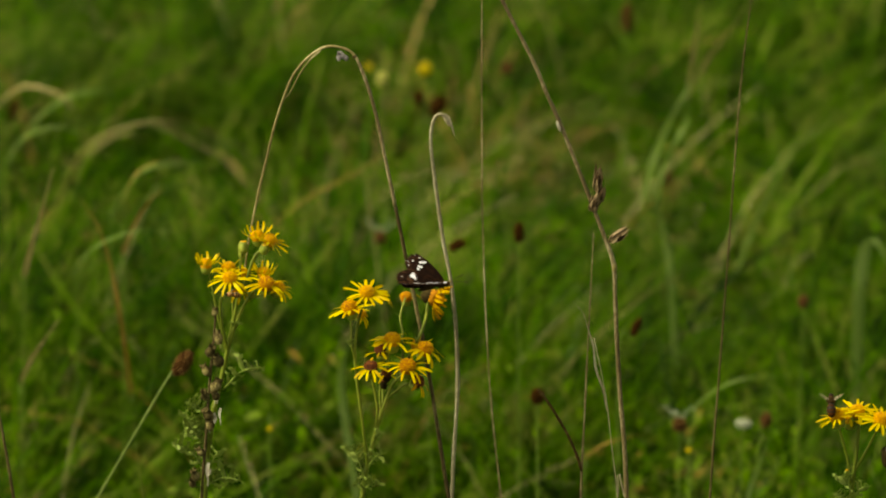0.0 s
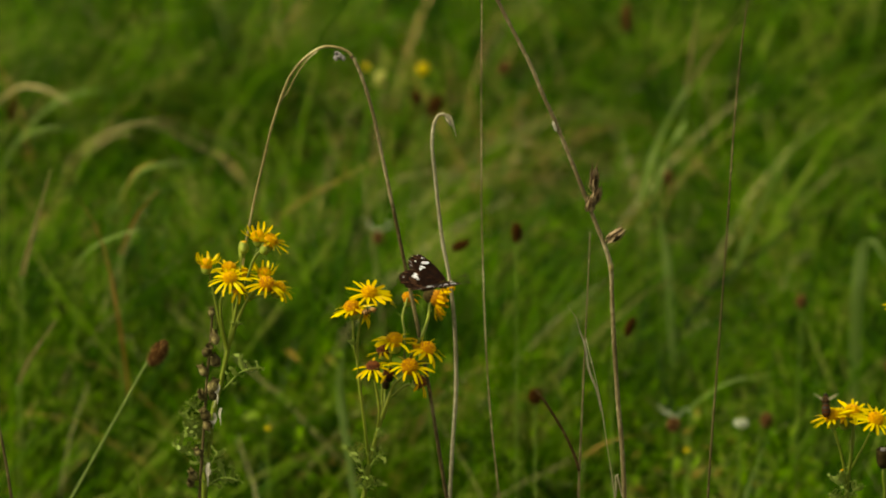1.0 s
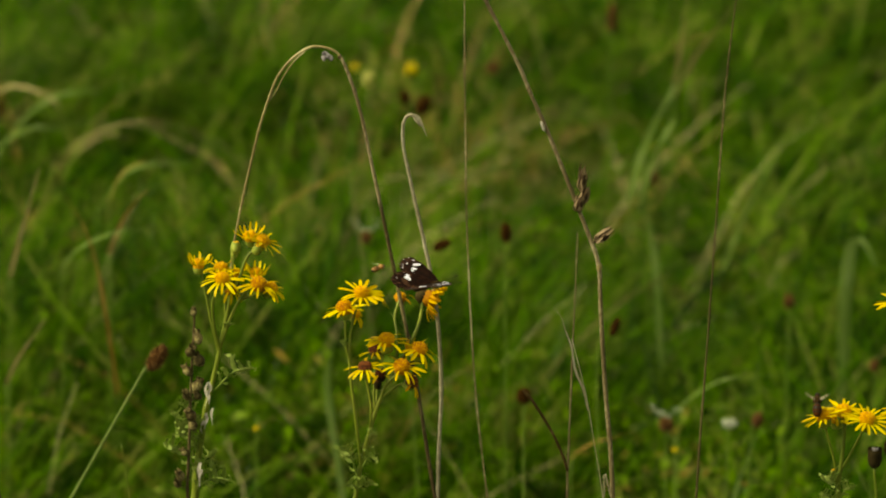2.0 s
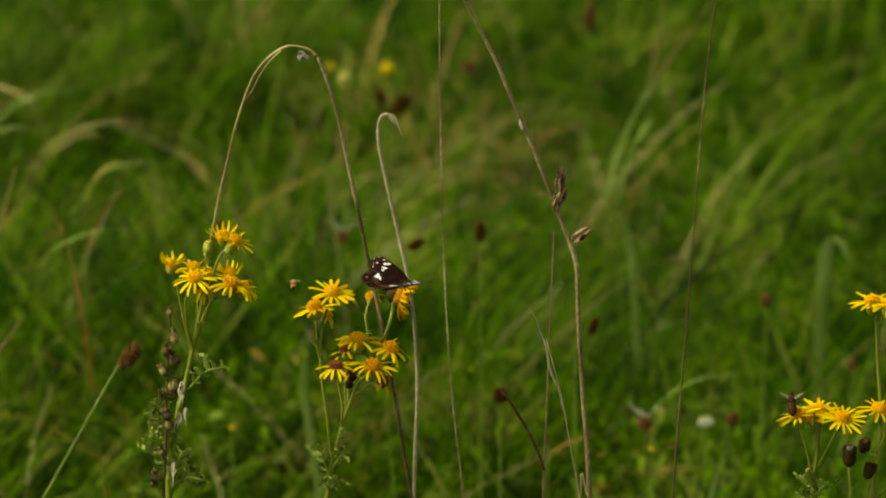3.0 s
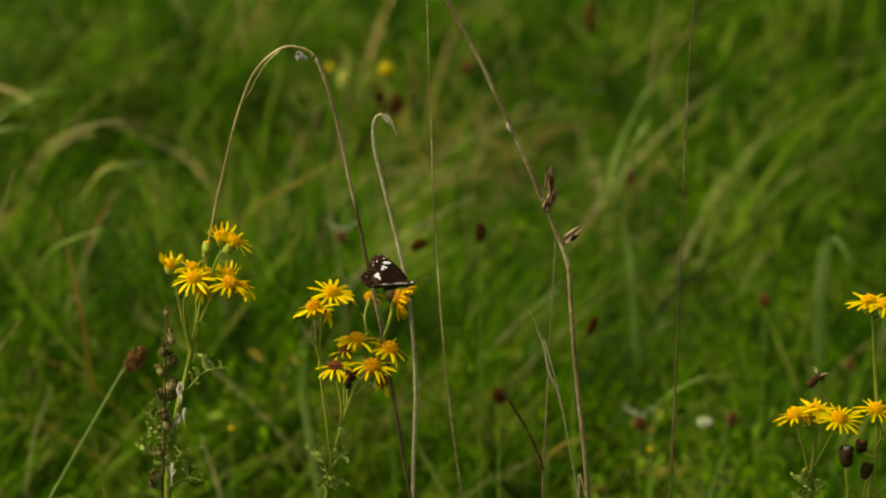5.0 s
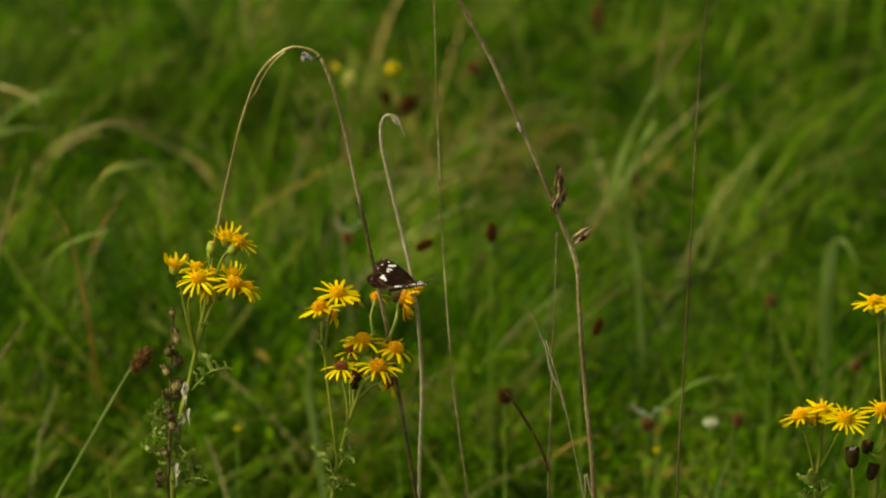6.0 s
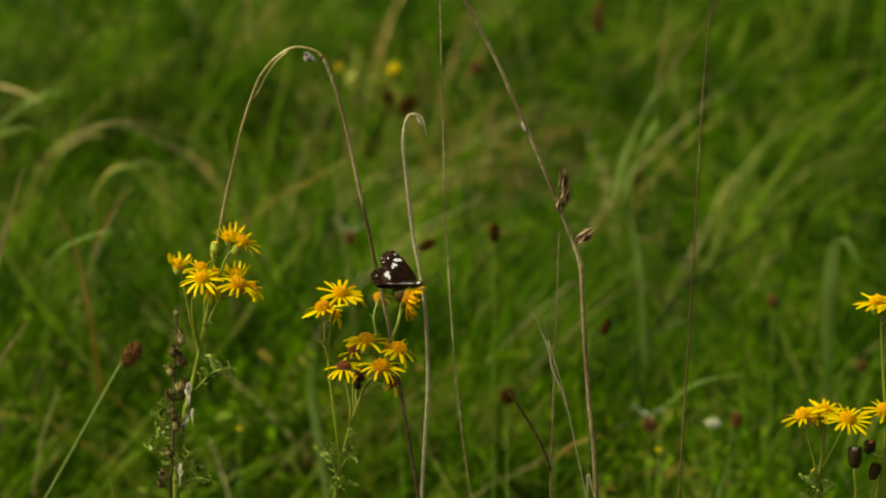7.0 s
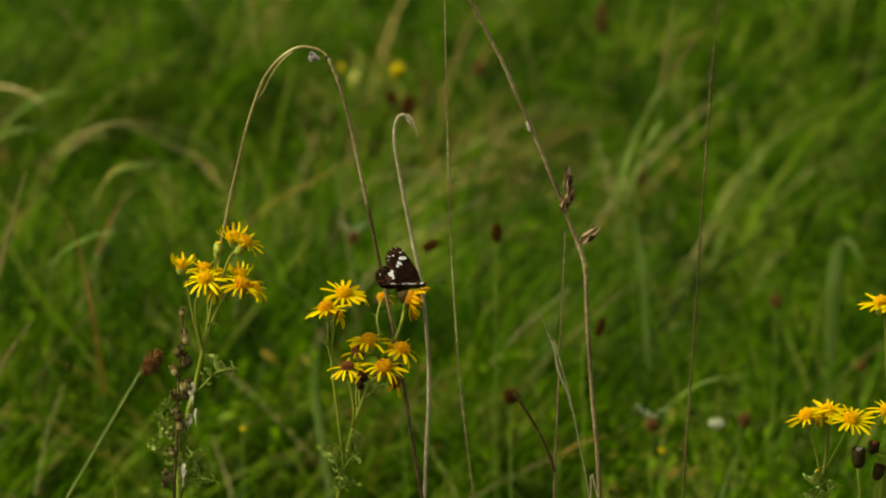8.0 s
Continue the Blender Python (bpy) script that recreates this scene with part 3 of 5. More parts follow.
def stalks(plant, base, lines, seed=0):
    """Green stalks of a plant; lines: (points as u, v, depth in mm past the flowers' distance), foot and tip radius in mm."""
    for i, (pts, r0, r1) in enumerate(lines):
        bm = bmesh.new()
        line = glide([spot(u, v, DIST + d * MM) - base for u, v, d in pts], 7)
        tube(bm, line, r0 * MM, r1 * MM, 9, 0.07, seed + i)
        part("stem" if i == 0 else "branch", bm, GREEN_STEM, plant)
        for k in (len(line) // 3, 2 * len(line) // 3) if i else ():
            r = random.Random(seed * 7 + i * 3 + k)
            o = Vector((r.choice((-1, 1)) * r.uniform(0.5, 1), r.uniform(-0.8, 0.3), r.uniform(0.6, 1.2))).normalized()
            ln = r.uniform(2.0, 4.2) * MM
            bm = bmesh.new()
            blade(bm, glide([line[k], line[k] + o * ln * 0.5, line[k] + o * ln + Vector((o.x, 0, -0.3)) * ln * 0.25], 4), 0.9 * MM, 0.5, 0.1, Vector((0.3, 1, 0)))
            part("bract", bm, LEAF, plant)


GV = 2623


def build_ragwort_left():
    base = spot(300, GV)
    base.z = -0.005
    p = thing("ragwort", base, "yellow ragwort plant with several open flower heads", "wildflower", "ragworts")
    stalks(p, base, [
        ([(300, GV, 0), (296, 1800, 0), (287, 1000, 0), (289, 862, 0), (293, 812, 0), (306, 724, 0), (317, 681, 0), (330, 620, 0), (345, 545, 0), (352, 505, 0)], 2.3, 0.6),
        ([(330, 618, 0), (350, 560, -2), (372, 520, -3), (395, 500, -4)], 0.8, 0.6),
        ([(345, 545, 0), (362, 500, 3), (378, 455, 4), (403, 432, 4)], 0.8, 0.6),
        ([(331, 622, 0), (320, 575, -3), (318, 530, -5), (334, 500, -6)], 0.7, 0.5),
        ([(330, 632, 0), (316, 575, 1), (305, 520, 2), (294, 470, 2)], 0.55, 0.45),
        ([(350, 520, 2), (352, 480, 4), (356, 440, 5)], 0.6, 0.5),
        ([(340, 560, 3), (338, 510, 5), (330, 474, 6)], 0.6, 0.5),
        ([(360, 530, 0), (390, 522, -3), (418, 512, -5)], 0.6, 0.5),
    ], 20)

    def q(u, v, d):
        return spot(u, v, DIST + d * MM) - base
    head(p, q(334, 494, -6), (-0.1, -0.3, 0.95), 0.98, 15, 40, seed=1)
    head(p, q(398, 503, -5), (0.12, -0.26, 0.93), 0.98, 15, 40, "ripe", seed=2, gap=0.12)
    head(p, q(420, 510, -1), (0.45, -0.2, 0.82), 0.88, 14, 40, seed=3, gap=0.1)
    head(p, q(405, 426, 4), (0.45, -0.14, 0.85), 0.92, 13, 15, seed=4)
    head(p, q(383, 419, 6), (-0.15, -0.1, 0.95), 0.85, 12, -60, seed=5)
    head(p, q(292, 468, 2), (0, 0.02, 1), 0.82, 13, -60, seed=6)
    head(p, q(332, 475, 7), (-0.12, -0.06, 1), 0.9, 14, 15, seed=7, gap=0.15)
    head(p, q(358, 484, 8), (0.2, -0.09, 1), 0.72, 12, 15, seed=8)
    head(p, q(394, 484, 6), (0.1, 0.02, 0.95), 0.85, 14, -60, seed=19)
    head(p, q(349, 512, 2), (0.3, -0.3, 0.6), 0.8, 12, 75, "ripe", seed=9, gap=0.4)
    bud(p, q(358, 433, 5), (0.05, 0, 1), 0.88, "shut", seed=1)
    bud(p, q(354, 448, 6), (-0.3, -0.2, 0.9), 0.55, "shut", seed=3)
    bud(p, q(372, 520, 4), (0.3, -0.3, 0.6), 0.7, "shut", seed=2)
    bud(p, q(395, 438, 2), (0.1, -0.2, 0.9), 0.75, "shut", seed=4)
    pinnate_leaf(p, q(322, 690, 0), q(384, 650, -6), 5.5 * MM, 3)
    pinnate_leaf(p, q(300, 752, 0), q(262, 712, -9), 4.2 * MM, 91)
    pinnate_leaf(p, q(297, 790, 0), q(252, 768, -10), 4.2 * MM, 92)
    pinnate_leaf(p, q(294, 806, 0), q(268, 742, -12), 3.6 * MM, 93)
    pinnate_leaf(p, q(294, 810, 0), q(256, 730, -5), 6.5 * MM, 4)
    pinnate_leaf(p, q(291, 832, 0), q(238, 784, -8), 6 * MM, 5)
    pinnate_leaf(p, q(290, 862, 0), q(352, 850, -9), 6 * MM, 6)
    pinnate_leaf(p, q(298, 780, 0), q(276, 756, -12), 5 * MM, 7)
    pinnate_leaf(p, q(335, 590, 0), q(352, 572, -3), 2.5 * MM, 8)
    pinnate_leaf(p, q(301, 752, 0), q(262, 756, -8), 5 * MM, 61)
    pinnate_leaf(p, q(289, 880, 0), q(312, 800, -8), 5 * MM, 62)
    dead_leaf(p, [(q(311, 676, -3), q(305, 722, -4)), (q(309, 690, -5), q(312, 716, -4))], 1)
    dead_leaf(p, [(q(306, 730, -3), q(298, 768, -4)), (q(310, 738, -2), q(303, 760, -4))], 2)
    dead_leaf(p, [(q(319, 722, -4), q(318, 752, -5)), (q(310, 676, -6), q(307, 708, -7))], 3)
    dead_leaf(p, [(q(298, 818, -5), q(297, 862, -6)), (q(300, 830, -6), q(296, 850, -6))], 4)
    return p, base


def build_ragwort_middle():
    base = spot(560, GV)
    base.z = -0.005
    p = thing("ragwort", base, "yellow ragwort with open and withering flower heads", "wildflower", "ragworts")
    stalks(p, base, [
        ([(560, GV, 0), (562, 1800, 0), (565, 1000, 0), (572, 860, 0), (584, 800, 0), (598, 745, 0), (612, 705, 0), (622, 680, 0), (648, 655, -2)], 1.45, 0.6),
        ([(579, 828, 0), (568, 740, -4), (557, 650, -5), (558, 590, -5), (570, 540, -5), (577, 525, -5)], 0.75, 0.5),
        ([(557, 640, -5), (550, 610, -6), (548, 560, -6), (547, 548, -6)], 0.5, 0.45),
        ([(592, 765, 0), (595, 720, -3), (584, 660, -5)], 0.6, 0.5),
        ([(606, 720, 0), (606, 680, 4), (620, 610, 2)], 0.6, 0.5),
        ([(618, 700, 0), (645, 680, -2), (663, 684, -4)], 0.65, 0.5),
        ([(622, 680, 2), (652, 630, 5), (672, 590, 5), (681, 562, 14), (684, 542, 20), (686, 531, 23)], 0.8, 0.6),
        ([(640, 650, 5), (664, 640, 3), (684, 620, -1)], 0.6, 0.5),
        ([(640, 645, 6), (640, 590, 10), (636, 560, 15), (645, 526, 20)], 0.6, 0.45),
        ([(604, 740, 1), (600, 700, 3), (604, 625, 6)], 0.5, 0.45),
    ], 40)

    def q(u, v, d):
        return spot(u, v, DIST + d * MM) - base
    head(p, q(577, 519, -5), (0.12, -0.32, 0.94), 1.05, 17, 15, seed=21)
    head(p, q(604, 524, 6), (0.5, 0.08, 0.8), 0.7, 12, 40, seed=22)
    head(p, q(547, 545, -8), (-0.28, -0.14, 0.95), 1.0, 15, 15, "ripe", seed=23)
    head(p, q(566, 556, 4), (0.2, -0.20, 0.5), 0.7, 11, 75, seed=33, gap=0.4)
    head(p, q(622, 602, 0), (0.0, -0.1, 0.99), 1.08, 17, 40, seed=24, gap=0.1)
    head(p, q(584, 650, -6), (-0.12, -0.2, 0.97), 0.92, 15, 40, "old", seed=25, gap=0.18)
    head(p, q(649, 649, -6), (0.05, -0.24, 0.97), 1.05, 17, 40, "ripe", seed=26, gap=0.12)
    head(p, q(680, 618, -1), (0.4, -0.15, 0.9), 0.98, 17, 40, "ripe", seed=27, gap=0.15)
    head(p, q(665, 612, 6), (0.1, -0.09, 0.95), 0.8, 15, -10, seed=28, gap=0.3)
    head(p, q(667, 675, -4), (0.5, -0.28, 0.5), 0.85, 14, 40, "old", seed=29, gap=0.35, faded=True)
    head(p, q(602, 620, 6), (-0.3, -0.1, 0.95), 0.85, 15, 15, "old", seed=30, gap=0.3)
    head(p, q(612, 660, 4), (0, -0.20, 0.75), 0.7, 11, 75, "old", "dark", seed=31, gap=0.6)
    head(p, q(698, 527, 24), (0.8, -0.16, -0.2), 1.1, 21, -60, "ripe", "dark", seed=32, gap=0.05, faded=True)
    head(p, q(646, 526, 26), (-0.1, 0.0, 0.95), 0.72, 12, 75, "ripe", seed=34, gap=0.75, faded=True)
    bud(p, q(606, 676, 4), (-0.05, -0.2, 1), 0.6, "dark", DISC_OLD, 5)
    pinnate_leaf(p, q(573, 850, 0), q(550, 790, -8), 4.2 * MM, 13)
    pinnate_leaf(p, q(578, 830, 0), q(604, 802, -6), 4 * MM, 14)
    pinnate_leaf(p, q(590, 775, 0), q(604, 766, -6), 2.6 * MM, 15)
    pinnate_leaf(p, q(570, 868, 0), q(600, 855, -8), 4.5 * MM, 16)
    pinnate_leaf(p, q(552, 618, -5), q(546, 602, -8), 2 * MM, 17)
    pinnate_leaf(p, q(574, 866, 0), q(552, 858, -9), 3.2 * MM, 18)
    return p, base


def build_ragwort_right():
    base = spot(1450, GV)
    base.z = -0.005
    p = thing("ragwort", base, "yellow ragwort with flat flower clusters and dark buds", "wildflower", "ragworts")
    stalks(p, base, [
        ([(1450, GV, 0), (1436, 1800, 0), (1424, 1000, 0), (1428, 870, 0), (1436, 800, 0), (1440, 745, 0)], 1.6, 0.7),
        ([(1428, 870, 0), (1420, 810, -3), (1402, 745, -5)], 0.6, 0.5),
        ([(1434, 830, 0), (1456, 790, -3), (1477, 748, -6)], 0.6, 0.5),
        ([(1432, 1500, 0), (1515, 1000, 5), (1535, 880, 5), (1548, 760, 5), (1543, 640, 5), (1540, 560, 5)], 1.1, 0.7),
        ([(1540, 800, 5), (1555, 770, 3), (1546, 730, 2)], 0.55, 0.45),
        ([(1426, 1150, 0), (1490, 920, -3), (1492, 825, -4)], 0.7, 0.55),
        ([(1513, 1010, 4), (1524, 880, 3), (1531, 848, 3)], 0.6, 0.5),
        ([(1545, 810, 4), (1522, 800, 5), (1519, 792, 6)], 0.5, 0.45),
        ([(1540, 575, 5), (1555, 560, 3), (1564, 550, 2)], 0.5, 0.45),
        ([(1535, 890, 6), (1552, 870, 4), (1580, 848, 2)], 0.6, 0.5),
    ], 60)

    def q(u, v, d):
        return spot(u, v, DIST + d * MM) - base
    head(p, q(1401, 735, -5), (-0.3, -0.08, 0.95), 1.02, 19, 15, seed=41)
    head(p, q(1438, 727, 3), (0, -0.08, 1), 1.05, 19, 15, seed=42)
    head(p, q(1479, 741, -7), (0.15, -0.32, 0.93), 1.08, 19, 15, seed=43)
    head(p, q(1424, 737, 6), (-0.1, -0.04, 0.95), 1.0, 19, 15, seed=44)
    head(p, q(1545, 725, 2), (0.05, -0.15, 0.95), 1.0, 19, 15, seed=45)
    head(p, q(1533, 535, 5), (-0.05, -0.04, 1), 1.05, 19, 15, seed=46)
    head(p, q(1562, 540, 0), (0.15, -0.15, 0.9), 1.0, 13, 40, seed=47)
    head(p, q(1590, 722, 6), (0.3, -0.15, 0.9), 0.85, 13, 15, seed=48)
    bud(p, q(1493, 797, -4), (0, -0.1, 1), 1.05, "tall", GREY_FLUFF, 7)
    bud(p, q(1520, 785, 6), (0.1, -0.3, 1), 0.85, "dark", DISC_OLD, 8)
    bud(p, q(1530, 824, 3), (0.25, 0, 1), 0.85, "tall", BUD_BROWN, 9)
    pinnate_leaf(p, q(1428, 868, 0), q(1410, 842, -6), 4.0 * MM, 51)
    pinnate_leaf(p, q(1426, 900, 0), q(1402, 872, -8), 4.2 * MM, 53)
    pinnate_leaf(p, q(1430, 880, 0), q(1458, 858, -6), 3.8 * MM, 52)
    bud(p, q(1420, 832, -3), (-0.2, 0, 1), 0.45, seed=11)
    return p, base


RAG_A, BASE_A = build_ragwort_left()
RAG_B, BASE_B = build_ragwort_middle()
RAG_C, BASE_C = build_ragwort_right()


# ---------------------------------------------------------------- dry stems
def dry_stem(name, label, foot, hinge, low, high, d, radii, mat, seed, category="dry stem", group="dry stems"):
    """A dead stalk in two lengths: the foot, and the upper length that sways about the hinge. Points are u, v[, mm of depth]."""
    base = root(foot, d)
    base.z = -0.004

    def w(p):
        return spot(p[0], p[1], d + (p[2] if len(p) > 2 else 0) * MM)
    t = thing(name, base, label, category, group)
    piv = w(hinge)
    r0, r1, r2 = (r * MM for r in radii)
    bm = bmesh.new()
    tube(bm, glide([Vector((0, 0, 0))] + [w(p) - base for p in low] + [piv - base], 8), r0, r1, 8, 0.08, seed)
    part("stem_foot", bm, mat, t)
    bm = bmesh.new()
    tube(bm, glide([Vector((0, 0, -0.001))] + [w(p) - piv for p in high], 9), r1, r2, 9, 0.09, seed + 1)
    up = part("stem", bm, mat, t, at=piv - base)
    return t, up, piv, w


def build_arch():
    t, up, piv, w = dry_stem("arched_stem", "dead brown stalk bent over in a high arch", 800, (727, 905), [(780, 1900), (742, 1100)],
                             [(715, 860), (690, 705), (668, 585), (641, 455), (622, 365)], 2.815, (1.05, 0.95, 0.85), DRY_RED, 70)
    bm = bmesh.new()
    tube(bm, glide([w(p) - piv for p in ((622, 366), (602, 272), (585, 195), (568, 140), (552, 102))], 8), 0.85 * MM, 0.72 * MM, 9, 0.09, 73)
    part("upper_stem", bm, DRY_TAN, up)
    bm = bmesh.new()
    tube(bm, glide([w(p) - piv for p in ((553, 104), (543, 92), (525, 84), (503, 82), (484, 89), (462, 106), (440, 134), (424, 172), (408, 222), (394, 280), (381, 335), (370, 388), (362, 432), (356, 480))], 8), 0.68 * MM, 0.48 * MM, 8, 0.12, 71)
    ob = part("bent_tip", bm, DRY, up, "bleached bent-over end")
    bm = bmesh.new()
    tube(bm, glide([w(p) - piv for p in ((488, 90, -1), (468, 108, -1), (449, 136, -1), (437, 160, 0), (423, 178, 0))], 6), 0.3 * MM, 0.3 * MM, 6, 0.1, 72)
    part("split_strand", bm, DRY, up)
    bm = bmesh.new()
    for k in range(14):
        r = random.Random(k)
        c = w((528 + r.uniform(-10, 7), 98 + r.uniform(-6, 6))) - piv
        lump(bm, c, (0.9 * MM, 0.8 * MM, 1.2 * MM), Matrix.Rotation(r.uniform(0, 3), 4, "Y"), 7, 5, 0.3, k)
    part("seed_fluff", bm, GREY_FLUFF, up, "grey tuft of seed fluff")
    bm = bmesh.new()
    lump(bm, w((549, 100)) - piv, (1.0 * MM, 0.9 * MM, 1.2 * MM), None, 8, 6, 0.2, 3)
    part("stem_node", bm, DRY_RED, up)
    bm = bmesh.new()
    lump(bm, w((671, 598)) - piv, (0.9 * MM, 0.9 * MM, 3 * MM), None, 8, 6, 0.2, 4)
    part("stem_node", bm, DRY_RED, up)
    return t, up, piv


def build_hook():
    t, up, piv, w = dry_stem("hooked_stem", "bleached straw stalk with a hooked broken tip", 700, (723, 910), [(705, 1900), (716, 1100)],
                             [(728, 800), (735, 690), (733, 590), (728, 530), (722, 486), (712, 435), (710, 420)], 2.83, (1.1, 0.9, 0.85), DRY_PALE, 80)
    piv2 = w((710, 420))
    bm = bmesh.new()
    tube(bm, glide([w(p) - piv2 for p in ((710, 424), (703, 365), (696, 300), (692, 255), (695, 222), (701, 206), (710, 201), (718, 204))], 8), 0.85 * MM, 0.7 * MM, 9, 0.1, 82)
    tip = part("upper_stem", bm, DRY_PALE, up, at=piv2 - piv)
    bm = bmesh.new()
    blade(bm, glide([w(p) - piv2 for p in ((714, 203), (722, 208), (729, 222), (735, 242))], 5), 2.2 * MM, 0.6, 0.2, Vector((0.5, 0.4, 0.4)))
    lump(bm, w((722, 214)) - piv2, (0.9 * MM, 0.8 * MM, 2.6 * MM), Matrix.Rotation(radians(150), 4, "Y"), 7, 6, 0.25, 6)
    # the flap hangs on the swaying tip, so it shares that mesh's pivot
    bm2 = bmesh.new()
    bm2.from_mesh(tip.data)
    me = bpy.data.meshes.new("flap")
    bm.to_mesh(me)
    bm.free()
    bm2.from_mesh(me)
    bm2.to_mesh(tip.data)
    bm2.free()
    for poly in tip.data.polygons:
        poly.use_smooth = True
    return t, up, piv, tip, piv2


def husk(bm, foot, tip, wide, seed, scales=17):
    """A dry spikelet: pointed overlapping scales round an axis, the upper ones gaping."""
    r = random.Random(seed)
    foot, tip = Vector(foot), Vector(tip)
    way = tip - foot
    d = way.normalized()
    side = d.cross(Vector((0, 1, 0))).normalized()
    lump(bm, foot + way * 0.42, (wide * 0.3, wide * 0.3, way.length * 0.42), facing(way), 9, 7, 0.12, seed)
    for k in range(scales):
        a = k * 2.4 + r.uniform(-0.3, 0.3)
        o = side * math.cos(a) + Vector((0, 1, 0)) * math.sin(a)
        t = k / scales
        p = foot + way * (0.02 + 0.55 * t)
        ln = way.length * r.uniform(0.34, 0.5)
        gape = r.uniform(0.2, 0.55) * (0.6 + 0.6 * t)
        blade(bm, [p + o * wide * 0.12, p + d * ln * 0.35 + o * wide * 0.36, p + d * ln * 0.75 + o * wide * 0.36, p + d * ln * 1.15 + o * wide * gape],
              wide * r.uniform(0.26, 0.42), -0.6, 0.08, d.cross(o))


def build_spikelet_stem():
    t, up, piv, w = dry_stem("spikelet_stem", "tall dry grey-brown grass stalk with husks", 1075, (1035, 910), [(1060, 1900), (1042, 1100)],
                             [(1029, 800), (1020, 700), (1013, 600), (1009, 520), (1008, 480)], 2.80, (1.25, 1.05, 0.95), DRY_TAN, 90)
    bm = bmesh.new()
    tube(bm, glide([w(p) - piv for p in ((1008, 482), (1003, 455), (990, 420), (972, 375), (951, 322), (930, 270), (908, 217), (886, 170), (866, 122), (846, 82), (824, 40), (803, 0), (770, -62), (748, -120))], 7), 1.0 * MM, 0.75 * MM, 9, 0.1, 92)
    part("upper_stem", bm, DRY_TAN, up)
    bm = bmesh.new()
    lump(bm, w((1007, 472)) - piv, (1.35 * MM, 1.3 * MM, 2.6 * MM), None, 9, 6, 0.12, 5)
    part("stem_node", bm, DRY, up, "swollen joint")
    for k, (a, b, wd) in enumerate((((967, 374), (976, 342), 5.2), ((974, 362), (988, 324), 5.0), ((975, 338), (979, 288), 4.8), ((998, 428), (1034, 402), 5.2))):
        bm = bmesh.new()
        husk(bm, w((*a, -1)) - piv, w((*b, -2)) - piv, wd * MM, 95 + k)
        if k == 3:
            tube(bm, glide([w((992, 426)) - piv, w((998, 428, -1)) - piv, w((1004, 423, -1)) - piv], 3), 0.3 * MM, 0.35 * MM, 6)
        part("husk", bm, HUSK, up, "dry brown spikelet husk")
    bm = bmesh.new()
    lump(bm, w((906, 223, -1)) - piv, (0.8 * MM, 0.8 * MM, 2.6 * MM), Matrix.Rotation(radians(-20), 4, "Y"), 8, 6, 0.2, 9)
    part("scale", bm, FLUFF, up, "small pale scale")
    bm = bmesh.new()
    tube(bm, glide([w(p) - piv for p in ((1031, 880), (1024, 855), (1020, 838))], 4), 0.5 * MM, 0.35 * MM, 6)
    tube(bm, glide([w(p) - piv for p in ((1012, 905), (1018, 870), (1017, 840))], 4), 0.4 * MM, 0.3 * MM, 6)
    part("side_shoot", bm, DRY_PALE, up)
    return t, up, piv


def build_thin_stems():
    made = {}
    made["thinl"] = dry_stem("thin_stem", "thin pale straw grass stalk standing tall", 850, (817, 920), [(840, 1900), (828, 1100)],
                             [(800, 800), (788, 700), (779, 590), (772, 480), (766, 360), (763, 240), (760, 130), (758, 20), (756, -90)], 2.90, (0.5, 0.38, 0.3), DRY_TAN, 110)[:3]
    made["thinr"] = dry_stem("thin_stem", "thin reddish dry grass stalk standing tall", 1150, (1178, 920), [(1160, 1900), (1170, 1100)],
                             [(1186, 780), (1194, 660), (1203, 520), (1211, 390), (1219, 250), (1226, 150), (1235, 60), (1244, -10), (1256, -110)], 2.76, (0.6, 0.5, 0.32), DRY_RED, 120)[:3]
    t, up, piv, w = dry_stem("forked_stem", "thin dry stalk with a short side twig", 940, (952, 910), [(945, 1900), (950, 1100)],
                             [(953, 830), (957, 720), (961, 600), (965, 500), (968, 410)], 2.83, (0.8, 0.6, 0.22), DRY_TAN, 130)
    bm = bmesh.new()
    tube(bm, glide([w(p) - piv for p in ((953, 832), (944, 805), (928, 770), (908, 736), (888, 706), (874, 690))], 6), 0.7 * MM, 0.6 * MM, 8, 0.12, 132)
    part("twig", bm, DARK_TWIG, up, "short dark broken side twig")
    made["fork"] = (t, up, piv)
    t, up, piv, w = dry_stem("dry_grass_blade", "thin pale dry grass blade with a curled tip", 1030, (1020, 910), [(1026, 1900), (1022, 1100)],
                             [(1012, 850), (1002, 790), (990, 715), (978, 660), (968, 622), (962, 598)], 2.82, (0.32, 0.24, 0.16), DRY_PALE, 140)
    bm = bmesh.new()
    blade(bm, glide([w(p) - piv for p in ((992, 725), (984, 688), (970, 652), (963, 612), (952, 584), (944, 560), (928, 539))], 6), 1.6 * MM, 0.9, 0.15, Vector((0.6, 0.8, 0.2)))
    part("leaf_blade", bm, DRY_PALE, up, "curled pale leaf blade")
    made["spik"] = (t, up, piv)
    made["edge"] = dry_stem("broken_stem", "dark broken dry stalk", -20, (-42, 930), [(-30, 1900), (-38, 1200)], [(-52, 880), (-62, 820), (-74, 755), (-82, 715)], 2.82, (0.9, 0.8, 0.6), DRY_RED, 150)[:3]
    made["sprig"] = dry_stem("thin_stem", "thin green grass stalk", 195, (184, 930), [(190, 1900), (186, 1200)], [(178, 880), (171, 835), (164, 788)], 2.9, (0.5, 0.45, 0.2), GREEN_STEM, 160)[:3]
    return made


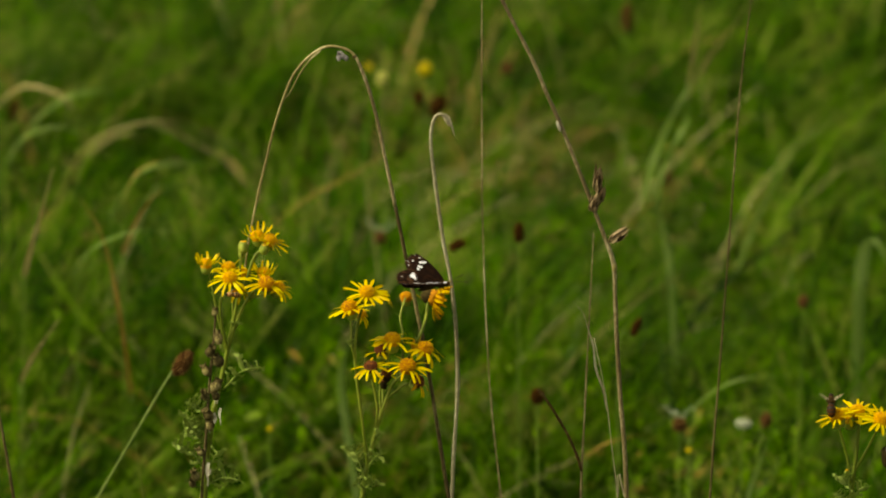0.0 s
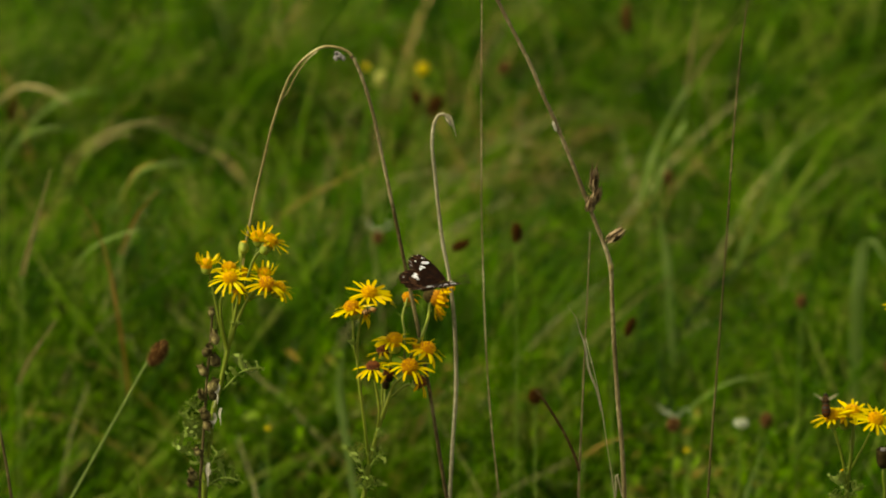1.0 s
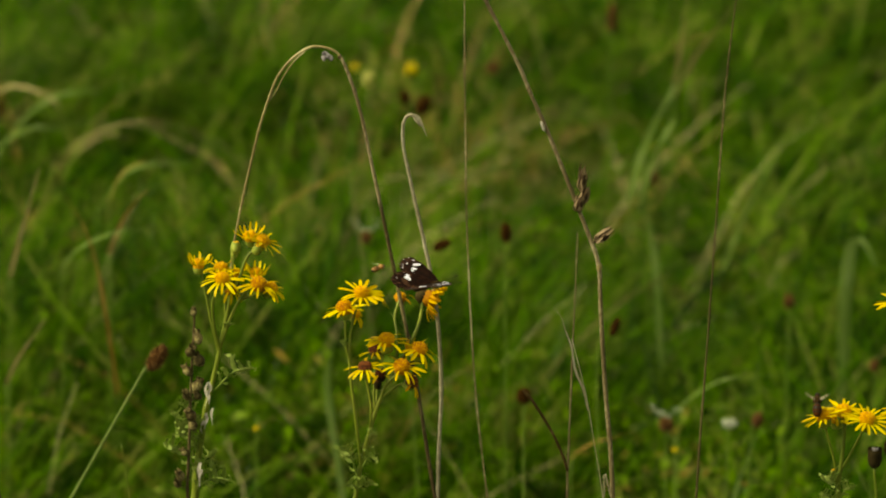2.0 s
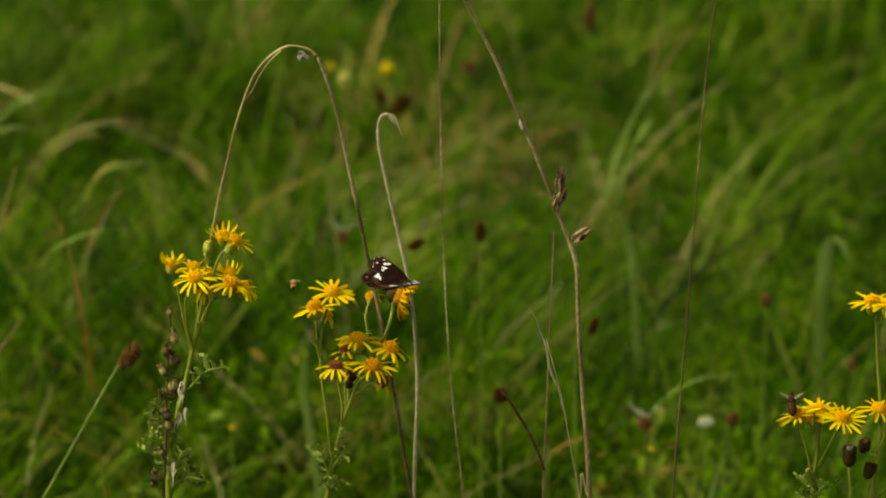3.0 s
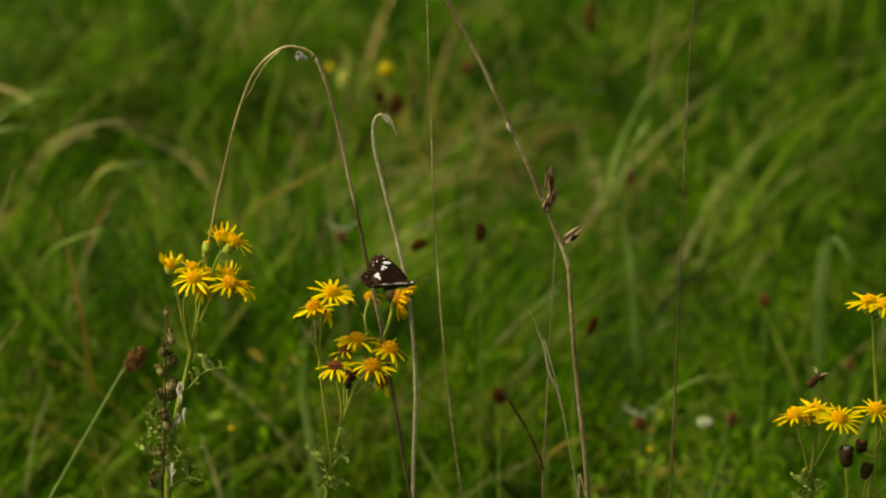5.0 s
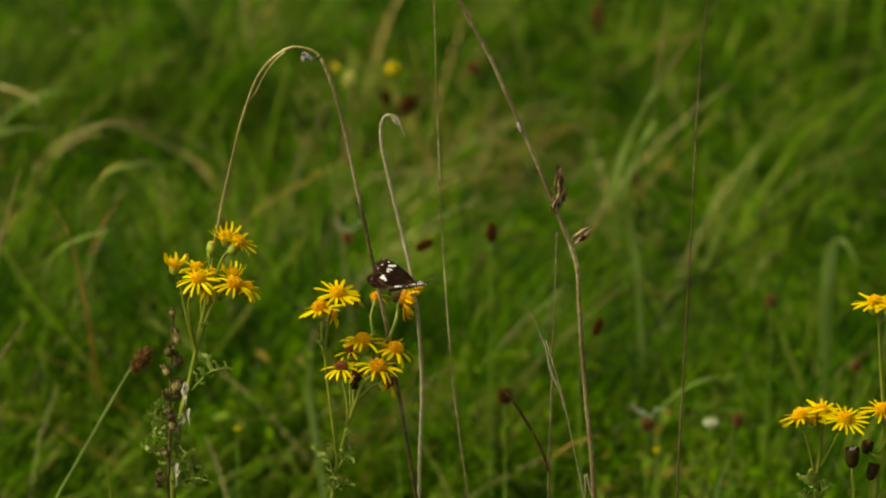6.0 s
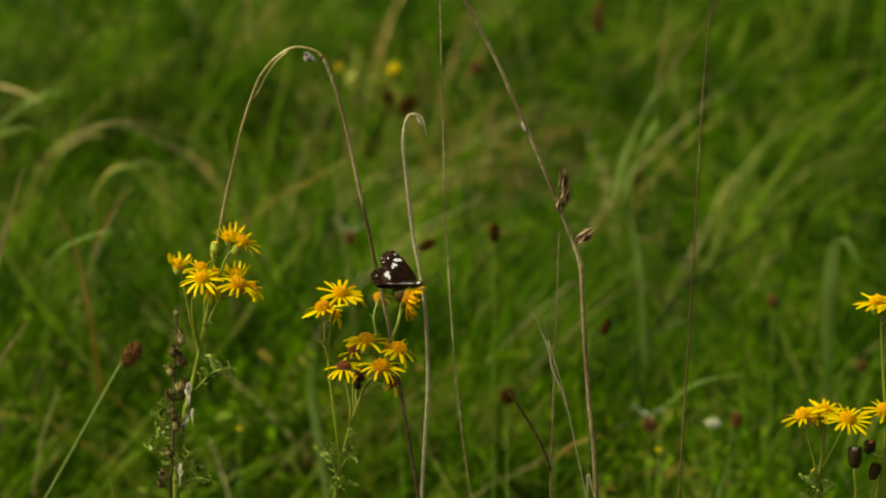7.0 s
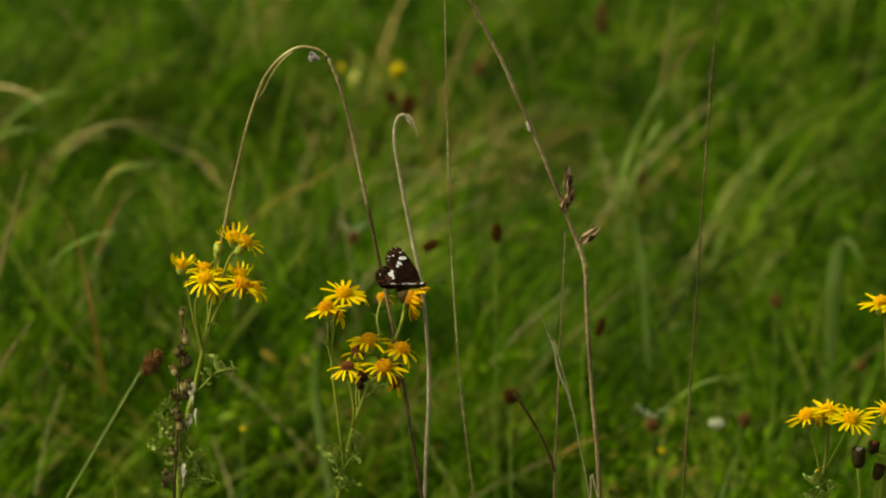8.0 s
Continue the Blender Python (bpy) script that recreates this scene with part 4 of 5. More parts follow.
def pod_bm():
    """A papery pod: a ribbed cup, pinched and ragged at its mouth."""
    bm = bmesh.new()
    rng = random.Random(8)
    n = 12
    prof = [(0.2, -2.0), (0.75, -1.7), (1.3, -0.9), (1.45, 0.0), (1.15, 0.9), (0.95, 1.5), (1.2, 2.2), (0.8, 1.3), (0.5, 0.6)]
    rows = []
    for i, (q, z) in enumerate(prof):
        rows.append([bm.verts.new(Vector((q * (1.08 if k % 2 else 0.94) * math.cos(2 * math.pi * k / n), q * (1.08 if k % 2 else 0.94) * math.sin(2 * math.pi * k / n),
                                          z + (rng.uniform(-0.5, 0.7) if i == 6 else 0))) * MM) for k in range(n)])
    for a, b in zip(rows, rows[1:]):
        for k in range(n):
            bm.faces.new((a[k], a[(k + 1) % n], b[(k + 1) % n], b[k]))
    bm.faces.new(rows[0][::-1]), bm.faces.new(rows[-1])
    return bm


def build_pod_stem():
    """A dead stalk set with seed pods, close before the ragwort."""
    t, up, piv, w = dry_stem("seed_pod_stem", "dead brown stalk set with dry seed pods", 285, (281, 905), [(286, 1900), (284, 1100)],
                             [(281, 860), (285, 770), (288, 690), (292, 620), (295, 570), (294, 548)], 2.785, (0.9, 0.75, 0.5), DRY_RED, 170)
    pods = [(294, 552, 0.75, 0), (301, 598, 1.15, 1), (288, 622, 1.1, -1), (303, 638, 1.2, 1), (282, 656, 1.05, -1), (300, 682, 1.15, 1), (281, 700, 1.0, -1),
            (288, 735, 1.15, 1), (292, 752, 1.0, -1), (276, 800, 0.8, -1), (268, 842, 1.0, -1), (264, 856, 0.9, -1), (300, 700, 0.9, 1)]
    cup = shared("seed_pod", pod_bm(), POD)
    for k, (u, v, s, side) in enumerate(pods):
        c = w((u, v, -1.5)) - piv
        placed("seed_pod", cup, up, Matrix.Translation(c) @ pose(0, 0, 0, 20 * math.sin(5 * k), 28 * side, 77 * k) @ Matrix.Diagonal((1.45 * s, 1.3 * s, 1.35 * s, 1)), "dry brown papery seed pod")
        if side:
            bm = bmesh.new()
            tube(bm, [w((290 if v < 750 else 283, v + 8, 0)) - piv, c - Vector((0, 0, 1.2 * s * MM))], 0.28 * MM, 0.22 * MM, 5)
            part("pod_stalk", bm, DRY_RED, up)
    return t, up, piv


def burnet_head(name, parent, at, way, wide, high, mat, seed, petals=0):
    """An oval head of many tiny flowers."""
    r = random.Random(seed)
    bm = bmesh.new()
    m = Matrix.Translation(at) @ facing(way)
    lump(bm, at, (wide * 0.42, wide * 0.42, high * 0.45), facing(way), 10, 8, 0.05, seed)
    for k in range(150):
        q = 1 - 2 * (k + 0.5) / 150
        a = k * 2.39996
        s = math.sqrt(1 - q * q)
        n = Vector((s * math.cos(a), s * math.sin(a), q))
        lump(bm, m @ Vector((n.x * wide * 0.42, n.y * wide * 0.42, n.z * high * 0.45)), (wide * 0.045, wide * 0.045, wide * 0.1 * r.uniform(0.6, 1.6)),
             facing((m.to_3x3() @ Vector((n.x, n.y, n.z + 0.5)))), 5, 4, 0.2, k)
    return part(name, bm, mat, parent)


def stalk_flower(u, v, d, foot_u, label, category, wide, high, mat, lean=(0, 0, 1), stem=GREEN_STEM, petals=None, seed=0, radius=0.6, group="meadow flowers", bow=0.0):
    """A far flower: its stalk from the ground, and its head; petals adds a ragged collar."""
    base = root(foot_u, d)
    base.z = -0.004
    t = thing("meadow_flower", base, label, category, group)
    top = spot(u, v, d) - base
    bm = bmesh.new()
    lean = Vector(lean).normalized()
    tube(bm, glide([Vector((0, 0, 0)), top * 0.45 + Vector((bow, 0, 0)), top - lean * high * 2.2, top - lean * high * 0.4], 7), radius * 1.4 * MM, radius * MM, 7, 0.06, seed)
    part("stem", bm, stem, t)
    burnet_head("flower_head", t, top, lean, wide, high, mat, seed)
    if petals:
        bm = bmesh.new()
        r = random.Random(seed)
        for j in range(9):
            p = top + lean * high * 0.3
            side = (j - 4) / 4
            c = p + Vector((side * wide * 1.0, r.uniform(-0.5, 0.5) * wide, wide * (0.25 + 0.75 * abs(side)) * r.uniform(0.6, 1.2)))
            blade(bm, [p, p.lerp(c, 0.6), c], wide * 0.02, 0.3, 0.6)
            for k in range(4):
                a = k * 1.6 + j
                o = Vector((math.cos(a), math.sin(a), r.uniform(0.1, 0.8))) * wide * r.uniform(0.12, 0.3)
                blade(bm, [c, c + o * 0.6, c + o], wide * 0.1, 0.3, 0.5, Vector((-math.sin(a), math.cos(a), 0)))
        part("petals", bm, petals, t)
    return t, base


RED_BUD, RED_BASE = stalk_flower(222, 632, 3.02, -640, "nodding red-brown clover head on a long stalk", "wildflower", 8.6 * MM, 15.5 * MM, BUD_BROWN, (0.55, 0, 0.84), stem=PALE_STALK, seed=3, radius=0.55, bow=-0.02)
ARCH = build_arch()
HOOK = build_hook()
SPIKE = build_spikelet_stem()
THIN = build_thin_stems()
POD_STEM = build_pod_stem()


# ---------------------------------------------------------------- flowers farther back
FAR = {}


def build_far_flowers():
    dark, brown = "dark burnet head on a thin green stalk", "faded brown clover head in the grass"
    rows = [
        ("plan", 840, 411, 3.85, 850, dark, 7.2, 13.5, BURNET, (0, 0, 1), None),
        ("p2", 733, 433, 3.83, 690, dark, 6.5, 12.1, BURNET, (0.9, 0, 0.45), None),
        ("p3", 597, 420, 3.84, 600, "reddish clover head with pale petals", 7.5, 8.4, BUD_BROWN, (0, 0, 1), WHITE),
        ("p4", 1040, 577, 3.65, 1010, dark, 5.4, 12.8, BURNET, (0.35, 0, 0.9), None),
        ("p5", 876, 700, 3.51, 880, dark, 8.1, 9.2, BURNET, (0, 0, 1), None),
        ("p6", 697, 186, 4.17, 690, dark, 10.6, 15.1, BURNET, (0.4, 0, 0.9), None),
        ("p7", 664, 172, 4.19, 670, dark, 7.7, 10.3, BURNET, (-0.2, 0, 0.9), None),
        ("redtop", 1033, 30, 4.42, 1035, "rust-red dock spike above the grass", 8.0, 23.9, BUD_BROWN, (0.02, 0, 1), None),
        ("p8", 1126, 750, 3.45, 1125, "brown clover head with white petals", 8.1, 8.1, BUD_BROWN, (0, 0, 1), WHITE),
        ("p9", 1287, 742, 3.46, 1240, brown, 7.1, 9.2, BUD_BROWN, (0.2, 0, 1), None),
        ("p10", 1498, 646, 3.57, 1490, brown, 5.9, 6.9, BUD_BROWN, (0, 0, 1), None),
        ("p11", 1345, 532, 3.7, 1330, brown, 6.6, 8.5, BUD_BROWN, (0, 0, 1), None),
        ("p12", -52, 196, 4.16, -40, dark, 6.3, 16.3, BURNET, (0.2, 0, 1), None),
        ("p13", 1103, 312, 3.99, 1100, brown, 8.4, 8.4, BUD_BROWN, (0.2, 0, 1), None),
        ("p14", 820, 120, 4.27, 820, brown, 8.5, 8.5, BUD_BROWN, (0, 0, 1), None),
        ("clov", 1240, 748, 3.46, 1235, "white clover head low in the grass", 8.6, 4.6, WHITE, (0.1, 0, 1), None),
        ("yel", 676, 122, 4.27, 680, "yellow buttercup far back in the grass", 8.6, 8.0, YELLOW, (0, 0, 1), None),
        ("yel2", 600, 140, 4.24, 605, "pale yellow flower far back in the grass", 8.5, 10.2, CREAM, (0, 0, 1), None),
        ("yel3", 576, 118, 4.28, 570, "small yellow flower far back in the grass", 5.0, 5.0, YELLOW, (0, 0, 1), None),
        ("yel4", 402, 758, 3.45, 400, "small yellow flower low in the grass", 3.4, 3.0, YELLOW, (0, 0, 1), None),
        ("yel5", 1143, 795, 3.41, 1140, "small yellow flower low in the grass", 3.4, 3.0, YELLOW, (0, 0, 1), None),
    ]
    for k, (key, u, v, d, fu, label, w, h, mat, lean, pet) in enumerate(rows):
        if mat is BURNET and v > 300:
            nearer = 2.8 + (d - 2.8) * 0.62
            w, h, d = w * nearer / d, h * nearer / d, nearer
        FAR[key] = stalk_flower(u, v, d, fu, label, "wildflower", w * MM, h * MM, mat, lean, stem=FAR_STEM, petals=pet, seed=200 + k, radius=0.4)


build_far_flowers()


def single_blade(name, label, pts, d, width, mat, foot, across=(1, 0.4, 0), tip=0.1):
    """One broad blade that stands out from the grass."""
    base = root(foot, d + pts[0][2])
    base.z = -0.004
    t = thing(name, base, label, "grass blade", "single blades")
    line = [spot(u, v, d + dd) - base for u, v, dd in pts]
    bm = bmesh.new()
    tube(bm, glide([line[0] * q for q in (0, 0.5, 0.85, 1)], 4), 0.6 * MM, 0.45 * MM, 6)
    part("stalk", bm, FAR_STEM, t)
    bm = bmesh.new()
    blade(bm, glide(line, 7), width * MM, 0.35, tip, Vector(across))
    part("blade", bm, mat, t)
    return t


FLAT = (0.25, 0.5, 0.85)


def build_single_blades():
    broad, green = "broad pale green grass blade standing up", "pale green grass blade lying over the sward"
    straw, dead = "bleached straw blade arched over the grass", "orange-brown dead stalk in the grass"
    single_blade("grass_blade", broad, [(1062, 360, 0.35), (1078, 290, 0.08), (1108, 215, 0.02), (1146, 148, 0.02)], 3.9, 6.0, PALE_GREEN, 1040, tip=0.8)
    single_blade("grass_blade", broad, [(1080, 370, 0.35), (1094, 312, 0.08), (1112, 262, 0.03), (1140, 212, 0.05)], 3.86, 4.5, PALE_GREEN, 1060, tip=0.6)
    single_blade("grass_blade", green, [(1225, 480, 0.35), (1245, 430, 0.06), (1290, 330, 0.02), (1330, 265, 0.03)], 3.88, 4.5, PALE_GREEN, 1150)
    single_blade("grass_blade", green, [(60, 470, 0.3), (95, 436, 0.05), (160, 410, 0), (236, 408, 0.02)], 3.58, 1.6, PALE_GREEN, 50, across=FLAT)
    single_blade("grass_blade", green, [(1150, 720, 0.06), (1190, 690, 0.03), (1240, 668, 0), (1330, 662, 0.02)], 3.52, 1.3, PALE_GREEN, 1140, across=FLAT)
    single_blade("grass_blade", green, [(560, 900, 0), (530, 700, 0), (533, 640, 0), (540, 600, 0)], 3.62, 4.5, PALE_GREEN, 570)
    single_blade("grass_blade", green, [(1120, 640, 0), (1110, 470, 0), (1098, 400, 0), (1085, 370, 0)], 3.95, 5.0, PALE_GREEN, 1130)
    single_blade("grass_blade", green, [(1440, 700, 0), (1450, 470, 0), (1470, 424, 0), (1500, 470, 0)], 3.91, 8.5, PALE_GREEN, 1430)
    single_blade("grass_blade", green, [(1235, 950, 0), (1248, 880, 0), (1268, 820, 0), (1292, 762, 0)], 3.44, 2.8, PALE_GREEN, 1230)
    single_blade("straw_blade", straw, [(-150, 300, 0.35), (-90, 200, 0.15), (-40, 155, 0.05), (10, 160, 0.02), (46, 182, 0), (60, 214, 0)], 4.12, 2.8, STRAW_PALE, -160, across=FLAT)
    single_blade("straw_blade", straw, [(40, 300, 0.35), (80, 258, 0.16), (112, 238, 0.05), (155, 222, 0.03), (200, 214, 0.02), (240, 218, 0.02)], 3.98, 1.7, STRAW_PALE, 20, across=FLAT)
    single_blade("straw_blade", straw, [(60, 300, 0.35), (85, 270, 0.16), (110, 252, 0.05), (145, 238, 0.01), (178, 248, 0.01)], 3.96, 2.0, STRAW_PALE, 30, across=FLAT)
    single_blade("straw_blade", straw, [(140, 360, 0.35), (158, 318, 0.08), (176, 298, 0.02), (206, 284, 0.0)], 3.66, 2.8, STRAW, 150, across=FLAT)
    single_blade("straw_blade", dead, [(156, 700, 0.35), (150, 650, 0.04), (140, 580, 0), (126, 500, 0), (108, 430, 0), (86, 382, 0), (60, 345, 0)], 3.5, 2.4, STRAW, 160)
    single_blade("straw_blade", straw, [(-34, 490, 0.3), (-25, 455, 0.03), (-8, 390, 0), (18, 298, 0)], 3.45, 3.4, STRAW_PALE, -60, tip=0.5)
    single_blade("straw_blade", straw, [(-40, 680, 0.3), (-22, 640, 0.03), (4, 600, 0), (28, 565, 0)], 3.36, 2.6, STRAW_PALE, -45, tip=0.5)
    single_blade("straw_blade", "bleached straw leaning far back", [(1140, 170, 0.3), (1176, 104, 0.05), (1215, 50, 0), (1270, -20, 0)], 4.0, 3.0, STRAW_PALE, 1100)
    single_blade("straw_blade", "bleached straw leaning far back", [(1140, 160, 0.3), (1150, 100, 0.05), (1160, 20, 0), (1172, -50, 0)], 4.02, 2.4, STRAW_PALE, 1130)
    single_blade("straw_blade", "long straw lying across the grass", [(400, 400, 0.3), (470, 350, 0.05), (560, 300, 0.03), (640, 242, 0.03)], 3.85, 1.2, STRAW, 420, across=FLAT)
    single_blade("straw_blade", "yellowed blade lying flat in the grass", [(960, 810, 0.08), (985, 790, 0.03), (1020, 776, 0.01), (1080, 764, 0.02)], 3.44, 1.5, STRAW, 940, across=FLAT)

    single_blade("grass_blade", green, [(-70, 300, 0.35), (-20, 222, 0.08), (30, 180, 0.02), (70, 164, 0), (128, 160, 0)], 4.13, 2.8, PALE_GREEN, -80, across=FLAT)
    single_blade("grass_blade", green, [(120, 380, 0.12), (165, 312, 0.03), (210, 292, 0), (285, 286, 0)], 3.94, 2.2, PALE_GREEN, 110, across=FLAT)
    single_blade("grass_blade", green, [(-90, 360, 0.12), (-50, 262, 0.03), (10, 226, 0), (70, 236, 0)], 4.04, 2.2, PALE_GREEN, -100, across=FLAT)
    single_blade("straw_blade", dead, [(140, 450, 0.3), (166, 390, 0.04), (190, 356, 0), (216, 330, 0)], 3.52, 2.8, STRAW, 140)


build_single_blades()


# ---------------------------------------------------------------- butterfly
FLY = 0.94 * MM         # the insect is drawn at 94 per cent


def wing_mesh(name, outline, spots, dots, seed, fringe):
    """A wing as a fine sheet with a slight bow: outline points (forward, outward) in mm from the hinge. spots: white patches, dots: small pale marks."""
    edge = glide([Vector((a, b, 0)) for a, b in outline], 9)
    n, rings = len(edge), 30
    bm = bmesh.new()
    rng = random.Random(seed)
    grid = []
    for i in range(rings + 1):
        q = (i / rings)
        row = []
        for p in edge:
            wav = 1 + (0.026 * math.sin(p.y * 2.6 + p.x * 2.2) if i == rings else 0)
            row.append(bm.verts.new(Vector((p.x * q * wav, p.y * q * wav, 0.5 * math.sin(math.pi * q) * 0.9 + 0.05 * math.sin(5 * (p.x - p.y) * q))) * FLY))
        grid.append(row)
    for i, (a, b) in enumerate(zip(grid, grid[1:])):
        for k in range(n - 1):
            f = bm.faces.new((a[k], b[k], b[k + 1], a[k + 1])) if i else None
            if i == 0:
                continue
            c = f.calc_center_median() / FLY
            f.material_index = 0
            for x, y, rx, ry, turn in spots:
                dx, dy = c.x - x, c.y - y
                ex, ey = dx * math.cos(turn) + dy * math.sin(turn), -dx * math.sin(turn) + dy * math.cos(turn)
                if (abs(ex) / rx) ** 2.6 + (abs(ey) / ry) ** 2.6 < 1 + 0.5 * noise.noise(Vector((c.x * 0.9, c.y * 0.9, 4.0))) + 0.2 * rng.uniform(-1, 1):
                    f.material_index = 1
            for x, y, r in dots:
                if (c.x - x) ** 2 + (c.y - y) ** 2 < r * r:
                    f.material_index = 1
            if f.material_index == 0 and i > rings * 0.82 and rng.random() < 0.45 and (k // 4) % 2:
                f.material_index = 2
            if not fringe and f.material_index == 0 and 0.6 < i / rings < 0.74 and rng.random() < 0.5:
                f.material_index = 2
            if i == rings - 1 and k % 11 == 0 and fringe:
                f.material_index = 1
    bmesh.ops.solidify(bm, geom=bm.faces[:], thickness=0.06 * FLY)
    return shared(name, bm, [WING, WING_WHITE, WING_RUST])


FORE = [(0.5, 0), (0.8, 5), (-0.2, 10), (-1.6, 14.5), (-3.6, 18), (-6, 19.4), (-8.6, 19), (-11.2, 17.4), (-13.2, 15), (-14, 12.6), (-13.2, 10), (-10, 6), (-5, 2), (-1, 0)]
HIND = [(-1, 0.2), (-4, 6), (-8, 10.6), (-12, 11.4), (-16, 10.8), (-19.2, 9.4), (-21.2, 7), (-21.4, 4.4), (-20.2, 1.2), (-17, -0.6), (-12, -1), (-7, -0.8), (-1.2, -0.4)]
FORE_SPOTS = [(-4.6, 13.2, 0.75, 2.1, 1.5), (-7.4, 10.9, 0.75, 1.2, 1.0), (-8.8, 9.9, 0.7, 0.7, 0.6)]
FORE_DOTS = [(-4.6, 16.4, 0.5), (-8.9, 15.3, 0.45), (-11.2, 15.4, 0.35), (-12.2, 13.2, 0.35), (-2.9, 17.4, 0.3), (-7.0, 17.3, 0.3)]
HIND_SPOTS = [(-12.5, 6.4, 1.25, 1.25, 0.3), (-11.4, 7.8, 0.6, 0.9, 0.5), (-12.0, 4.8, 0.6, 1.2, -0.2)]
HIND_DOTS = [(-18.2, 7.4, 0.28), (-18.6, 4.6, 0.25)]


def build_butterfly():
    at = spot(706, 501.5, DIST - 1 * MM)
    b = thing("butterfly", at, "dark brown butterfly with white wing bands on a flower", "butterfly")
    bm = bmesh.new()
    along = Matrix.Rotation(radians(90), 4, "Y")
    lump(bm, Vector((0.5, 0, -0.3)) * FLY, (1.7 * FLY, 1.6 * FLY, 3.2 * FLY), along, 12, 8, 0.06, 1)
    part("thorax", bm, FUR, b)
    bm = bmesh.new()
    lump(bm, Vector((-6.8, 0, -0.9)) * FLY, (1.15 * FLY, 1.1 * FLY, 5.2 * FLY), Matrix.Rotation(radians(85), 4, "Y"), 12, 10, 0.05, 2)
    part("abdomen", bm, FUR, b)
    bm = bmesh.new()
    lump(bm, Vector((4.2, 0, -0.5)) * FLY, (1.2 * FLY, 1.2 * FLY, 1.3 * FLY), None, 10, 7, 0.05, 3)
    for s in (-1, 1):
        lump(bm, Vector((4.6, 0.85 * s, -0.3)) * FLY, (0.6 * FLY, 0.45 * FLY, 0.6 * FLY), None, 8, 6, 0, 4)
    part("head", bm, FUR, b)
    for s in (-1, 1):
        bm = bmesh.new()
        line = glide([Vector(p) * FLY for p in ((4.8, 0.5 * s, 0.2), (8, 1.1 * s, 0.4 + 0.4 * s), (11.5, 1.7 * s, 0.5 + 0.8 * s), (13.6, 2.0 * s, 0.4 + 1.2 * s))], 6)
        tube(bm, line, 0.13 * FLY, 0.12 * FLY, 6, 0.02)
        lump(bm, line[-1], (0.38 * FLY, 0.38 * FLY, 0.85 * FLY), facing(line[-1] - line[-3]), 8, 6, 0, 5)
        part("antenna", bm, CHITIN, b)
        for k, x in enumerate((-1.5, 0.8, 2.6)):
            bm = bmesh.new()
            tube(bm, glide([Vector(p) * FLY for p in ((x, 0.7 * s, -1.2), (x + 0.4, 1.9 * s, -2.0), (x + 0.8, 2.6 * s, -4.2))], 4), 0.2 * FLY, 0.12 * FLY, 6, 0.02)
            part("leg", bm, CHITIN, b)
    bm = bmesh.new()
    tube(bm, glide([Vector(p) * FLY for p in ((5.2, 0, -1.0), (6.0, 0, -2.4), (5.8, 0.1, -4.2))], 5), 0.14 * FLY, 0.1 * FLY, 6, 0.02)
    part("proboscis", bm, CHITIN, b)
    fore, hind = wing_mesh("forewing", FORE, FORE_SPOTS, FORE_DOTS, 5, True), wing_mesh("hindwing", HIND, HIND_SPOTS, HIND_DOTS, 6, False)
    wings = []
    for s in (1, -1):
        for kind, me, x in (("forewing", fore, 2.4), ("hindwing", hind, 1.2)):
            use = me
            if s < 0:
                use = me.copy()
                for v in use.vertices:
                    v.co.y = -v.co.y
                use.flip_normals()
                for face in use.polygons:       # the pale leading edge of the wing held flat
                    if kind == "forewing" and face.center.x > -0.9 * FLY and face.center.y < -3 * FLY:
                        face.material_index = 1
            ob = placed(kind, use, b, Matrix(), "brown-black wing with white patches")
            wings.append((ob, s, kind, Vector((x, 0.7 * s, 0.6 if kind == "forewing" else 0.35)) * FLY))
    return b, at, wings


FLY_HEADING = 32
BUTTERFLY, FLY_AT, WINGS = build_butterfly()


